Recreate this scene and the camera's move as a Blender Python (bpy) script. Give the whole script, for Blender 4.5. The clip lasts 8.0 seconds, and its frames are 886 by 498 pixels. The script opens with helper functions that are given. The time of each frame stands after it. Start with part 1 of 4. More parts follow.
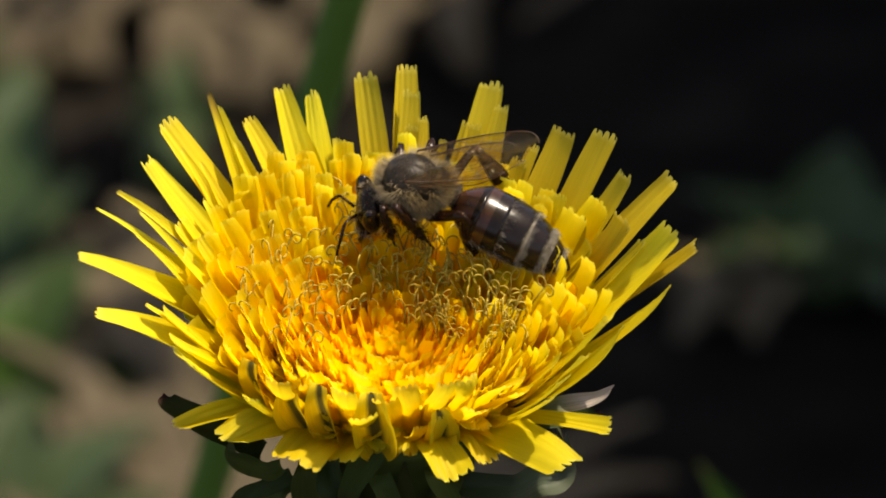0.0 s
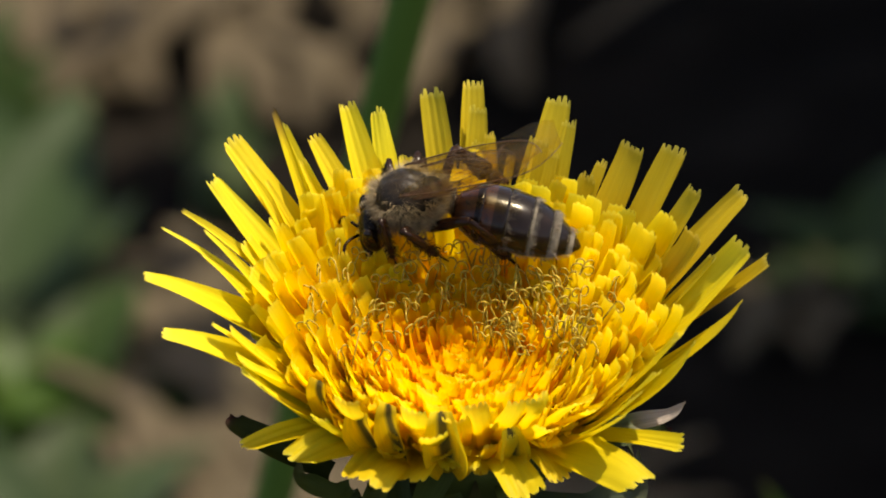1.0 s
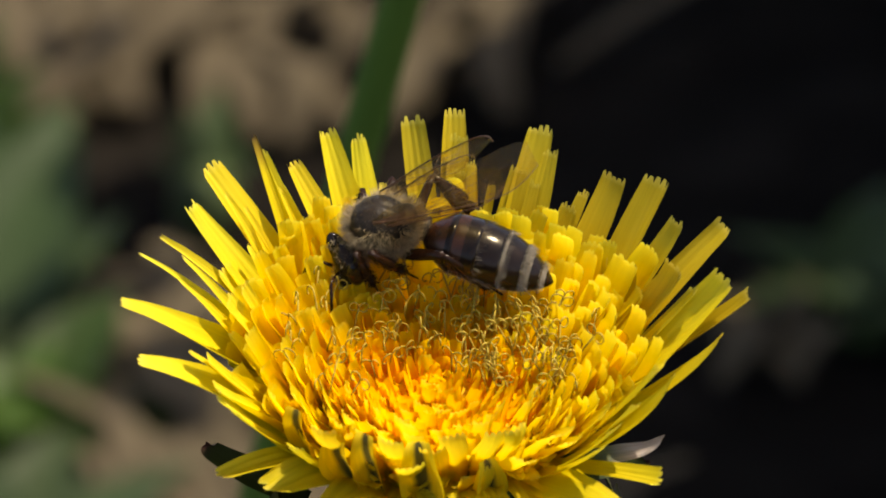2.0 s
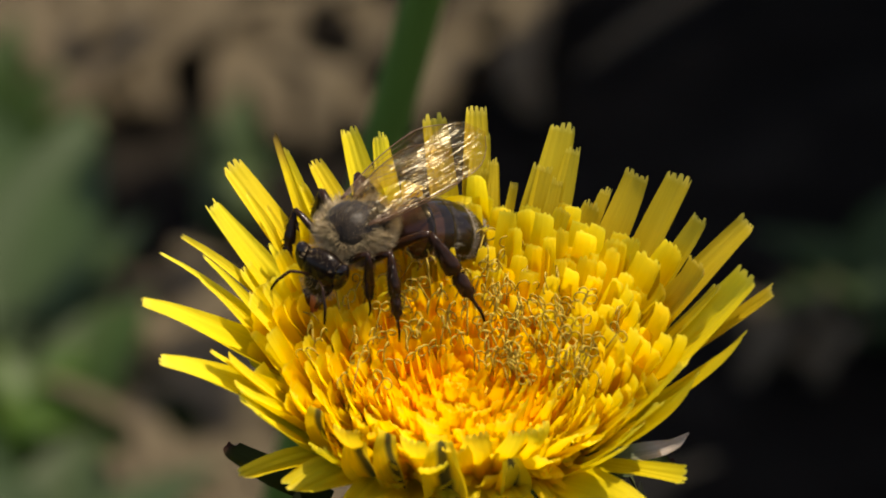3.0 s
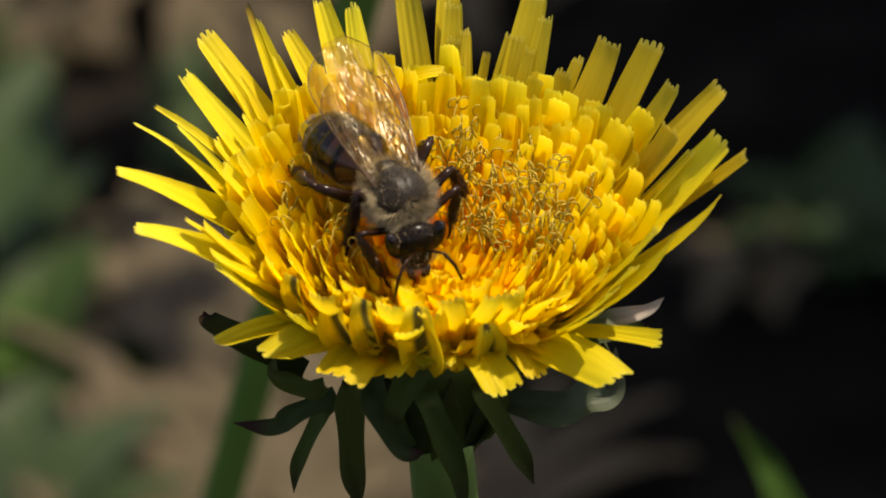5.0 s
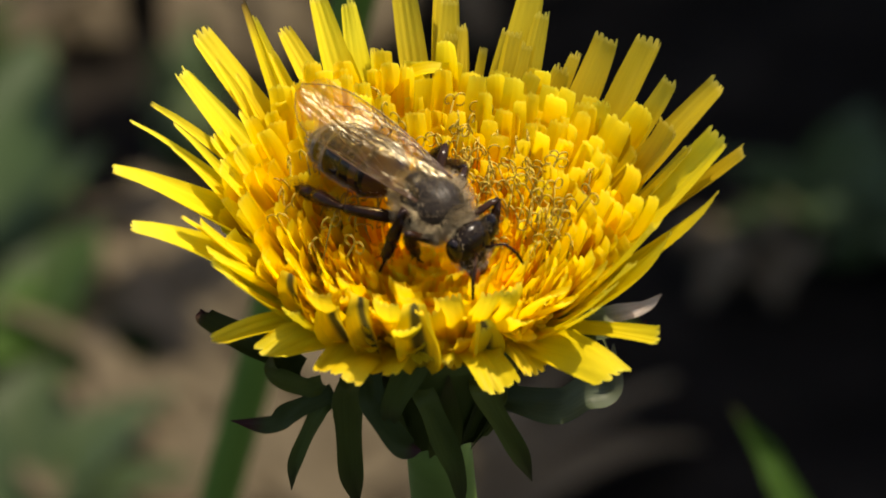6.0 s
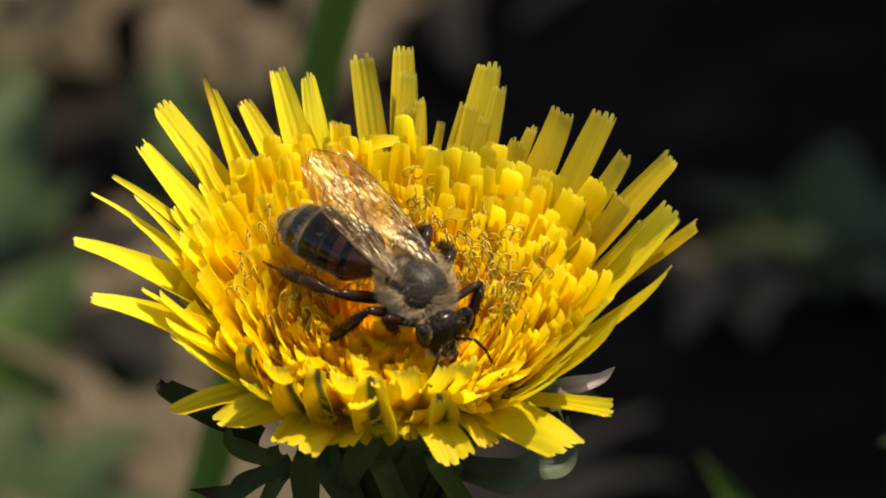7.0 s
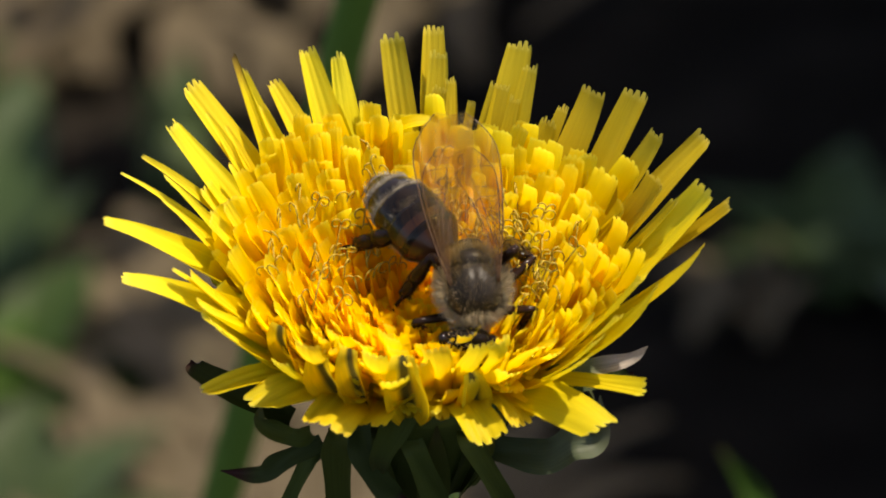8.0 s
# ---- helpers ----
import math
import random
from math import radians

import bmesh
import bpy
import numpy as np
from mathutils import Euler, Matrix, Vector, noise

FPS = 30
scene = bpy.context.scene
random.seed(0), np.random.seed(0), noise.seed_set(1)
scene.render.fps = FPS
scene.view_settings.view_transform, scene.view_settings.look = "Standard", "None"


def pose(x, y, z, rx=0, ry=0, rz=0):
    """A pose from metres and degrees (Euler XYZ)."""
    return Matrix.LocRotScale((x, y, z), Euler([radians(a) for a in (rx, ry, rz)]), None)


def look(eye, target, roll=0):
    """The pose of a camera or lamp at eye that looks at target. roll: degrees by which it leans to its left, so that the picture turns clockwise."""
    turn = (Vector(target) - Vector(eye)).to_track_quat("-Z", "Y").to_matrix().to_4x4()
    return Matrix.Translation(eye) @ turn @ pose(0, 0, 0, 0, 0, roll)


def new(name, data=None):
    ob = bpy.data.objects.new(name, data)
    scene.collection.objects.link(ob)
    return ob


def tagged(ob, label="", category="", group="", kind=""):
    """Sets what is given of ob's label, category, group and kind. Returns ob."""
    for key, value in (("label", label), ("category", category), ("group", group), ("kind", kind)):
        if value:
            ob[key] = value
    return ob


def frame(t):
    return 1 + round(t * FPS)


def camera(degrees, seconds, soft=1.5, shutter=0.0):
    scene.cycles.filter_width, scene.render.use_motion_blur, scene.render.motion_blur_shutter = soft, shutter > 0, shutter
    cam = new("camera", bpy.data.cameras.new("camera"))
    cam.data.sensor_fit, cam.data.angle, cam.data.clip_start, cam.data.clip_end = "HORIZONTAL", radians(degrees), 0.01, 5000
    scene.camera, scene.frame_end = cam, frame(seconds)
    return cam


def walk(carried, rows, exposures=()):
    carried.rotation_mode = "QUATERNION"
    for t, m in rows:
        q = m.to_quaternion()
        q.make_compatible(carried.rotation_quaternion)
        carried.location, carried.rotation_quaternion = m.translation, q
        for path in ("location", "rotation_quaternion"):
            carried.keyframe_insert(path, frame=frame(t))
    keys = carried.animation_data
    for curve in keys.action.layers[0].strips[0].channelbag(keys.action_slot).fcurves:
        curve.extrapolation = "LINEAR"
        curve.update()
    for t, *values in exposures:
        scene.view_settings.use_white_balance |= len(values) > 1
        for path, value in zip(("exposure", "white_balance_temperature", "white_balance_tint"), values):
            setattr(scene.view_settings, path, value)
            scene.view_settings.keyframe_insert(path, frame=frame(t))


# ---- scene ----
MM = 0.001


# ---- camera ----
def cam_pose(x, y, z, turn, down, roll):
    """A camera at x, y, z that looks along +y, turned left and tipped down by degrees."""
    return pose(x, y, z, 90 - down, 0, turn) @ pose(0, 0, 0, 0, 0, roll)


cam = camera(8.0, 8.0, soft=1.9)
cam.data.dof.use_dof = True
cam.data.dof.focus_distance = 0.357
cam.data.dof.aperture_fstop = 76
PATH = [
    (0.0, (0.00000, -0.31938, 0.46981), -0.5325, 26.7038, 0.016),
    (0.5, (-0.00040, -0.32036, 0.47034), -0.5228, 26.6569, -0.013),
    (1.0, (-0.00126, -0.31646, 0.46781), -0.0714, 26.4681, -0.696),
    (1.5, (-0.00151, -0.31818, 0.46998), -0.0763, 26.4162, 0.146),
    (1.7, (-0.00126, -0.31647, 0.46907), -0.1786, 26.3461, 0.171),
    (2.8, (-0.00050, -0.31255, 0.46619), 0.0101, 26.3278, -0.292),
    (3.0, (-0.00066, -0.31276, 0.46658), 0.0513, 26.3083, -0.328),
    (3.5, (-0.00066, -0.31458, 0.46698), -0.0704, 26.3621, 0.041),
    (4.0, (-0.00126, -0.31636, 0.46564), -0.0646, 26.3485, -0.398),
    (4.5, (-0.00252, -0.31605, 0.46205), -0.1947, 26.3751, -0.404),
    (4.7, (-0.00252, -0.31550, 0.46119), -0.4164, 26.4275, -0.371),
    (5.8, (-0.00202, -0.31670, 0.46211), -0.5115, 26.7068, -0.707),
    (6.0, (-0.00202, -0.31464, 0.46187), -0.4759, 26.7098, -0.700),
    (6.5, (-0.00050, -0.31461, 0.46614), -0.5935, 26.8399, -0.115),
    (7.0, (0.00000, -0.31717, 0.46705), -0.5496, 26.6263, -0.467),
    (7.5, (-0.00176, -0.31713, 0.46491), -0.5131, 26.5736, -0.906),
    (8.0, (-0.00192, -0.31660, 0.46434), -0.5786, 26.4581, -0.573),
]
walk(cam, [(t, cam_pose(*e, yaw, down, roll)) for t, e, yaw, down, roll in PATH], [(0.0, 1.0, 7700, 11), (1.5, 0.98, 7700, 11), (3.2, 0.86, 7700, 11), (4.7, 0.82, 7700, 11), (5.8, 0.98, 7700, 11), (6.5, 1.06, 7700, 11), (8.0, 1.02, 7700, 11)])

# ---- sky, sun, exposure ----
SUN_DIR = Vector((0.34, 0.07, 0.935)).normalized()
world = bpy.data.worlds.new("sky")
scene.world = world
world.use_nodes = True
wt = world.node_tree
sky = wt.nodes.new("ShaderNodeTexSky")
sky.sky_type = "NISHITA"
sky.sun_disc = False
sky.air_density, sky.dust_density, sky.ozone_density = 0.6, 1.5, 0.3
sky.sun_elevation = math.asin(SUN_DIR.z)
sky.sun_rotation = math.atan2(SUN_DIR.x, SUN_DIR.y)
wt.links.new(sky.outputs[0], wt.nodes["Background"].inputs[0])
wt.nodes["Background"].inputs[1].default_value = 0.15
sun_data = bpy.data.lights.new("sun", "SUN")
sun_data.energy = 3.55
sun_data.angle = radians(0.53)
sun_data.color = (1.0, 0.95, 0.86)
sun = new("sun", sun_data)
sun.matrix_world = look(SUN_DIR * 4, (0, 0, 0))


# ---- materials ----
def material(name):
    m = bpy.data.materials.new(name)
    m.use_nodes = True
    nt = m.node_tree
    nt.nodes.clear()
    return m, nt, nt.nodes.new("ShaderNodeOutputMaterial")


def node(nt, kind, **inputs):
    n = nt.nodes.new(kind)
    for key, value in inputs.items():
        n.inputs[key.replace("_", " ")].default_value = value
    return n


def ramp(nt, source, stops):
    r = nt.nodes.new("ShaderNodeValToRGB")
    while len(r.color_ramp.elements) < len(stops):
        r.color_ramp.elements.new(0.5)
    for e, (p, c) in zip(r.color_ramp.elements, stops):
        e.position, e.color = p, (*c, 1)
    nt.links.new(source, r.inputs[0])
    return r


def noise_node(nt, scale, detail=4, space="Object", stretch=(1, 1, 1)):
    tc = nt.nodes.new("ShaderNodeTexCoord")
    mp = nt.nodes.new("ShaderNodeMapping")
    mp.inputs["Scale"].default_value = stretch
    n = node(nt, "ShaderNodeTexNoise", Scale=scale, Detail=detail)
    nt.links.new(tc.outputs[space], mp.inputs[0])
    nt.links.new(mp.outputs[0], n.inputs["Vector"])
    return n


def mixed(nt, fac, a, b, mode="MIX"):
    m = nt.nodes.new("ShaderNodeMix")
    m.data_type, m.blend_type = "RGBA", mode
    for sock, v in ((m.inputs["Factor"], fac), (m.inputs["A"], a), (m.inputs["B"], b)):
        if isinstance(v, bpy.types.NodeSocket):
            nt.links.new(v, sock)
        elif isinstance(v, (int, float)):
            sock.default_value = v
        else:
            sock.default_value = (*v, 1)
    return m.outputs["Result"]


def leafy(name, stops, through_share, roughness=0.5, streaks=60.0, bump=0.25, stripe=None, tone=0.25, specular=0.18):
    """Petal or leaf tissue: colour by a ramp along the blade, streaks along it, some light let through."""
    m, nt, out = material(name)
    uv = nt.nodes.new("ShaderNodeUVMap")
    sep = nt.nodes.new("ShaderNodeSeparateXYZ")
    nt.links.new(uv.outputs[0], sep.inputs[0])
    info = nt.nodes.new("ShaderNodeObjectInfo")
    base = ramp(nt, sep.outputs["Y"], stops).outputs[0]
    mp = nt.nodes.new("ShaderNodeMapping")
    mp.inputs["Scale"].default_value = (streaks, 3.0, 1)
    nt.links.new(uv.outputs[0], mp.inputs[0])
    off = nt.nodes.new("ShaderNodeVectorMath")
    off.operation = "ADD"
    nt.links.new(mp.outputs[0], off.inputs[0])
    scl = nt.nodes.new("ShaderNodeMath")
    scl.operation, scl.inputs[1].default_value = "MULTIPLY", 57.0
    nt.links.new(info.outputs["Random"], scl.inputs[0])
    nt.links.new(scl.outputs[0], off.inputs[1])
    grain = node(nt, "ShaderNodeTexNoise", Scale=1.0, Detail=3.0)
    nt.links.new(off.outputs[0], grain.inputs["Vector"])
    dark = ramp(nt, grain.outputs[0], [(0.3, (1 - tone, 1 - tone, 1 - tone)), (0.7, (1, 1, 1))]).outputs[0]
    col = mixed(nt, 1.0, base, dark, "MULTIPLY")
    vary = ramp(nt, info.outputs["Random"], [(0.0, (1.0, 0.93, 0.9)), (0.5, (1, 1, 1)), (1.0, (0.9, 0.95, 1.0))]).outputs[0]
    col = mixed(nt, 1.0, col, vary, "MULTIPLY")
    if stripe:
        across = ramp(nt, sep.outputs["X"], [(0.26, (0, 0, 0)), (0.4, (1, 1, 1)), (0.6, (1, 1, 1)), (0.74, (0, 0, 0))]).outputs[0]
        col = mixed(nt, across, col, stripe)
    pr = node(nt, "ShaderNodeBsdfPrincipled", Roughness=roughness)
    pr.inputs["Specular IOR Level"].default_value = specular
    nt.links.new(col, pr.inputs["Base Color"])
    bm_ = node(nt, "ShaderNodeBump", Strength=bump, Distance=0.0001)
    nt.links.new(grain.outputs[0], bm_.inputs["Height"])
    nt.links.new(bm_.outputs[0], pr.inputs["Normal"])
    tr = nt.nodes.new("ShaderNodeBsdfTranslucent")
    nt.links.new(col, tr.inputs["Color"])
    mix = node(nt, "ShaderNodeMixShader", Fac=through_share)
    nt.links.new(pr.outputs[0], mix.inputs[1])
    nt.links.new(tr.outputs[0], mix.inputs[2])
    nt.links.new(mix.outputs[0], out.inputs[0])
    return m


def solid(name, a, b, scale, roughness=0.5, bump=0.2, depth=0.0001, stretch=(1, 1, 1), specular=0.5):
    """An opaque surface whose colour wanders between two tones, with fine relief."""
    m, nt, out = material(name)
    n = noise_node(nt, scale, 5, stretch=stretch)
    big = noise_node(nt, scale * 0.21, 3, stretch=stretch)
    mul = nt.nodes.new("ShaderNodeMath")
    mul.operation = "MULTIPLY_ADD"
    mul.inputs[1].default_value = 0.5
    half = nt.nodes.new("ShaderNodeMath")
    half.operation, half.inputs[1].default_value = "MULTIPLY", 0.5
    nt.links.new(n.outputs[0], half.inputs[0])
    nt.links.new(big.outputs[0], mul.inputs[0])
    nt.links.new(half.outputs[0], mul.inputs[2])
    col = ramp(nt, mul.outputs[0], [(0.35, a), (0.65, b)]).outputs[0]
    pr = node(nt, "ShaderNodeBsdfPrincipled", Roughness=roughness)
    pr.inputs["Specular IOR Level"].default_value = specular
    nt.links.new(col, pr.inputs["Base Color"])
    bm_ = node(nt, "ShaderNodeBump", Strength=bump, Distance=depth)
    nt.links.new(n.outputs[0], bm_.inputs["Height"])
    nt.links.new(bm_.outputs[0], pr.inputs["Normal"])
    nt.links.new(pr.outputs[0], out.inputs[0])
    return m


def wing_material(name, tint, gloss):
    """Clear brownish film with a shiny crinkled skin."""
    m, nt, out = material(name)
    n = noise_node(nt, 1500, 2, stretch=(0.22, 1.4, 1))
    big = noise_node(nt, 500, 2, stretch=(0.3, 1.6, 1))
    add = nt.nodes.new("ShaderNodeMath")
    add.operation = "ADD"
    nt.links.new(n.outputs[0], add.inputs[0])
    nt.links.new(big.outputs[0], add.inputs[1])
    bm_ = node(nt, "ShaderNodeBump", Strength=1.0, Distance=0.0004)
    nt.links.new(add.outputs[0], bm_.inputs["Height"])
    clear = nt.nodes.new("ShaderNodeBsdfTransparent")
    clear.inputs[0].default_value = (*tint, 1)
    smoke = nt.nodes.new("ShaderNodeBsdfTranslucent")
    smoke.inputs["Color"].default_value = (0.62, 0.5, 0.2, 1)
    film = node(nt, "ShaderNodeMixShader", Fac=0.09)
    nt.links.new(clear.outputs[0], film.inputs[1])
    nt.links.new(smoke.outputs[0], film.inputs[2])
    gl = node(nt, "ShaderNodeBsdfGlossy", Roughness=0.24)
    gl.inputs["Color"].default_value = (1.0, 0.92, 0.7, 1)
    nt.links.new(bm_.outputs[0], gl.inputs["Normal"])
    patch = ramp(nt, big.outputs[0], [(0.38, (0.008, 0.008, 0.008)), (0.66, (gloss, gloss, gloss))])
    mix = nt.nodes.new("ShaderNodeMixShader")
    nt.links.new(patch.outputs[0], mix.inputs[0])
    nt.links.new(film.outputs[0], mix.inputs[1])
    nt.links.new(gl.outputs[0], mix.inputs[2])
    nt.links.new(mix.outputs[0], out.inputs[0])
    return m


# Orange bases: tissue colour plus light bounced between florets, put into the ramps.
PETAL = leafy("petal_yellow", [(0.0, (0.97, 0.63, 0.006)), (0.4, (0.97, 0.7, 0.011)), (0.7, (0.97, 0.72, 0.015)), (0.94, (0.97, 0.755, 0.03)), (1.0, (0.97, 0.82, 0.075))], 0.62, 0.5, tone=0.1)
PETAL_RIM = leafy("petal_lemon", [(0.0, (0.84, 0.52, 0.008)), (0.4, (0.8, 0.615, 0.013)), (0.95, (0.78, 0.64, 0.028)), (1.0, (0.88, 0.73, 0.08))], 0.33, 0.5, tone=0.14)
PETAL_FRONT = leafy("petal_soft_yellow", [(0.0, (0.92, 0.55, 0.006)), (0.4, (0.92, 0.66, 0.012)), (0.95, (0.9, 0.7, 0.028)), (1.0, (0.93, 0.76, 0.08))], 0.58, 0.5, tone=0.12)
# Darker copy of the lemon petal: backlit shade painted into the colour.
PETAL_SHADED = leafy("petal_shaded_olive", [(0.0, (0.67, 0.43, 0.008)), (0.4, (0.59, 0.41, 0.011)), (0.95, (0.55, 0.41, 0.02)), (1.0, (0.78, 0.63, 0.09))], 0.3, 0.5, tone=0.16)
PETAL_BACK = leafy("petal_underside", [(0.0, (0.85, 0.55, 0.01)), (1.0, (0.88, 0.68, 0.025))], 0.3, 0.5, stripe=(0.1, 0.085, 0.02))
PETAL_DARK = leafy("petal_withered_tip", [(0.0, (0.85, 0.58, 0.01)), (0.84, (0.8, 0.6, 0.015)), (0.93, (0.4, 0.26, 0.02)), (1.0, (0.07, 0.04, 0.012))], 0.3, 0.6)
# Deeper orange paints in the glow of light inside the disc.
TUBE = leafy("floret_glow_orange", [(0.0, (0.98, 0.5, 0.003)), (0.6, (0.98, 0.575, 0.006)), (1.0, (0.98, 0.67, 0.016))], 0.64, 0.5, tone=0.1)
BED = leafy("floret_bed_glow", [(0.0, (0.97, 0.51, 0.004)), (1.0, (0.97, 0.55, 0.005))], 0.2, 0.6, tone=0.15)
STYLE = solid("style_olive", (0.28, 0.185, 0.01), (0.46, 0.32, 0.024), 3000, 0.6, 0.2)
BRACT = leafy("bract_green", [(0.0, (0.09, 0.115, 0.026)), (0.6, (0.078, 0.1, 0.022)), (1.0, (0.07, 0.062, 0.025))], 0.28, 0.55, 30, specular=0.1)
BRACT_TIP = leafy("bract_purple_tip", [(0.0, (0.042, 0.06, 0.016)), (0.7, (0.038, 0.05, 0.014)), (0.85, (0.045, 0.018, 0.016)), (1.0, (0.04, 0.012, 0.014))], 0.2, 0.55, 30, specular=0.1)
# Lighter towards the tip: the curled bract's lit edge is painted into the ramp.
BRACT_LIT = leafy("bract_lit_grey_green", [(0.0, (0.05, 0.07, 0.03)), (0.7, (0.085, 0.1, 0.06)), (1.0, (0.12, 0.12, 0.08))], 0.3, 0.5, 30)
BRACT_PALE = leafy("bract_dry_tip", [(0.0, (0.08, 0.11, 0.035)), (0.45, (0.16, 0.18, 0.08)), (0.6, (0.6, 0.5, 0.42)), (1.0, (0.74, 0.62, 0.54))], 0.3, 0.8, 26, 0.9, tone=0.4)
STEM = solid("stem_green", (0.10, 0.16, 0.03), (0.14, 0.2, 0.045), 400, 0.45, 0.2, stretch=(1, 1, 0.1))
STALK = solid("stalk_green", (0.07, 0.135, 0.018), (0.1, 0.18, 0.025), 300, 0.5, 0.2, stretch=(1, 1, 0.1))
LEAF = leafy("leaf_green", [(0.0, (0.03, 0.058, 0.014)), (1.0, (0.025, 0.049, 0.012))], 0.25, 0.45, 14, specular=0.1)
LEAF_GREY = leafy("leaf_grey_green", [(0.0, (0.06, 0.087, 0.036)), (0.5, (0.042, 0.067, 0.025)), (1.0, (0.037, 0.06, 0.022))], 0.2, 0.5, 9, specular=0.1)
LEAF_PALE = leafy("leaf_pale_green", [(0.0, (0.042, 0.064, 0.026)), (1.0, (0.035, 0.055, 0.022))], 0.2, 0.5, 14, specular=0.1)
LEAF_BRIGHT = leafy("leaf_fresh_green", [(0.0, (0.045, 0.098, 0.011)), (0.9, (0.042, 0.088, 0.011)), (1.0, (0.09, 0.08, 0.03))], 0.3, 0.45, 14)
LITTER = leafy("litter_tan", [(0.0, (0.066, 0.053, 0.034)), (1.0, (0.118, 0.096, 0.062))], 0.1, 0.8, 20, 0.5, specular=0.05)
CUTICLE = solid("bee_cuticle_black", (0.006, 0.0045, 0.0035), (0.016, 0.009, 0.006), 1500, 0.2, 0.3, 0.00005, specular=0.2)
CUTICLE_DULL = solid("bee_cuticle_dull", (0.012, 0.009, 0.0065), (0.028, 0.02, 0.013), 2500, 0.42, 0.6, 0.0001, specular=0.15)
CUTICLE_BROWN = solid("bee_cuticle_amber", (0.012, 0.006, 0.004), (0.085, 0.03, 0.011), 420, 0.26, 0.3, 0.00005, specular=0.3)
FELT = solid("bee_felt_grey", (0.02, 0.016, 0.012), (0.26, 0.22, 0.16), 4000, 0.6, 0.6, 0.00005, specular=0.15)
LEG = solid("bee_leg_brown", (0.009, 0.0045, 0.003), (0.03, 0.012, 0.005), 1800, 0.22, 0.3, 0.00004, specular=0.15)
HEAD_BLACK = solid("bee_head_black", (0.006, 0.004, 0.003), (0.013, 0.008, 0.005), 2500, 0.22, 0.1, 0.00003, specular=0.12)
EYE = solid("bee_eye_black", (0.006, 0.004, 0.004), (0.013, 0.008, 0.006), 5000, 0.12, 0.1, 0.00002, specular=0.25)
FUR = solid("bee_fur_tan", (0.12, 0.085, 0.042), (0.44, 0.34, 0.19), 900, 0.6, 0.0)
FUR_PALE = solid("bee_fur_pale", (0.1, 0.08, 0.055), (0.3, 0.26, 0.19), 900, 0.6, 0.0)
TONGUE = solid("bee_tongue_red", (0.3, 0.07, 0.02), (0.4, 0.12, 0.03), 1500, 0.35, 0.1)
WING = wing_material("wing_film", (0.94, 0.86, 0.67), 0.036)
VEIN = solid("wing_vein_brown", (0.05, 0.024, 0.011), (0.09, 0.042, 0.018), 1500, 0.35, 0.0, specular=0.3)


# ---- mesh helpers ----
def part(name, bm, mat, parent, label="", m=None, kind="", smooth=True):
    """Links a bmesh, built in millimetres, as one mesh under its thing or part."""
    bm.transform(Matrix.Scale(MM, 4))
    me = bpy.data.meshes.new(name)
    bm.to_mesh(me)
    bm.free()
    for p in me.polygons:
        p.use_smooth = smooth
    for one in mat if isinstance(mat, (list, tuple)) else [mat]:
        me.materials.append(one)
    ob = new(name, me)
    ob.parent = parent
    if m is not None:
        ob.matrix_basis = m
    return tagged(ob, label=label, kind=kind)


def mm(x, y, z):
    return Matrix.Translation((x * MM, y * MM, z * MM))


def sweep(bm, points, radii, sides=8, flat=1.0, up=(0, 0, 1), mat=0):
    """A tube along points with a radius at each; flat squeezes it across the up direction. Ends are closed."""
    pts = [Vector(p) for p in points]
    rings, ref = [], Vector(up)
    for i, p in enumerate(pts):
        d = (pts[min(i + 1, len(pts) - 1)] - pts[max(i - 1, 0)]).normalized()
        side = d.cross(ref)
        if side.length < 1e-4:
            side = d.orthogonal()
        side.normalize()
        ref = side.cross(d).normalized()
        rings.append([bm.verts.new(p + radii[i] * (math.cos(a) * side + flat * math.sin(a) * ref)) for a in [2 * math.pi * k / sides for k in range(sides)]])
    for a, b in zip(rings, rings[1:]):
        for k in range(sides):
            bm.faces.new((a[k], a[(k + 1) % sides], b[(k + 1) % sides], b[k])).material_index = mat
    bm.faces.new(rings[0][::-1]).material_index = mat
    bm.faces.new(rings[-1]).material_index = mat
    return bm


def lathe(bm, profile, sides=24, wide=1.0, sag=None, mat=0):
    """A body turned round the x axis from (x, radius) pairs; wide stretches it in y, sag(x) lowers it."""
    rings = []
    for x, r in profile:
        z0 = sag(x) if sag else 0.0
        rings.append([bm.verts.new((x, wide * r * math.cos(a), z0 + r * math.sin(a))) for a in [2 * math.pi * k / sides for k in range(sides)]])
    for a, b in zip(rings, rings[1:]):
        for k in range(sides):
            bm.faces.new((a[k], b[k], b[(k + 1) % sides], a[(k + 1) % sides])).material_index = mat
    bm.faces.new(rings[0]).material_index = mat
    bm.faces.new(rings[-1][::-1]).material_index = mat
    bmesh.ops.recalc_face_normals(bm, faces=bm.faces)
    return bm


def ball(bm, centre, radii, u=16, v=12):
    made = bmesh.ops.create_uvsphere(bm, u_segments=u, v_segments=v, radius=1.0)["verts"]
    for w in made:
        w.co = Vector(centre) + Vector((w.co.x * radii[0], w.co.y * radii[1], w.co.z * radii[2]))
    return bm


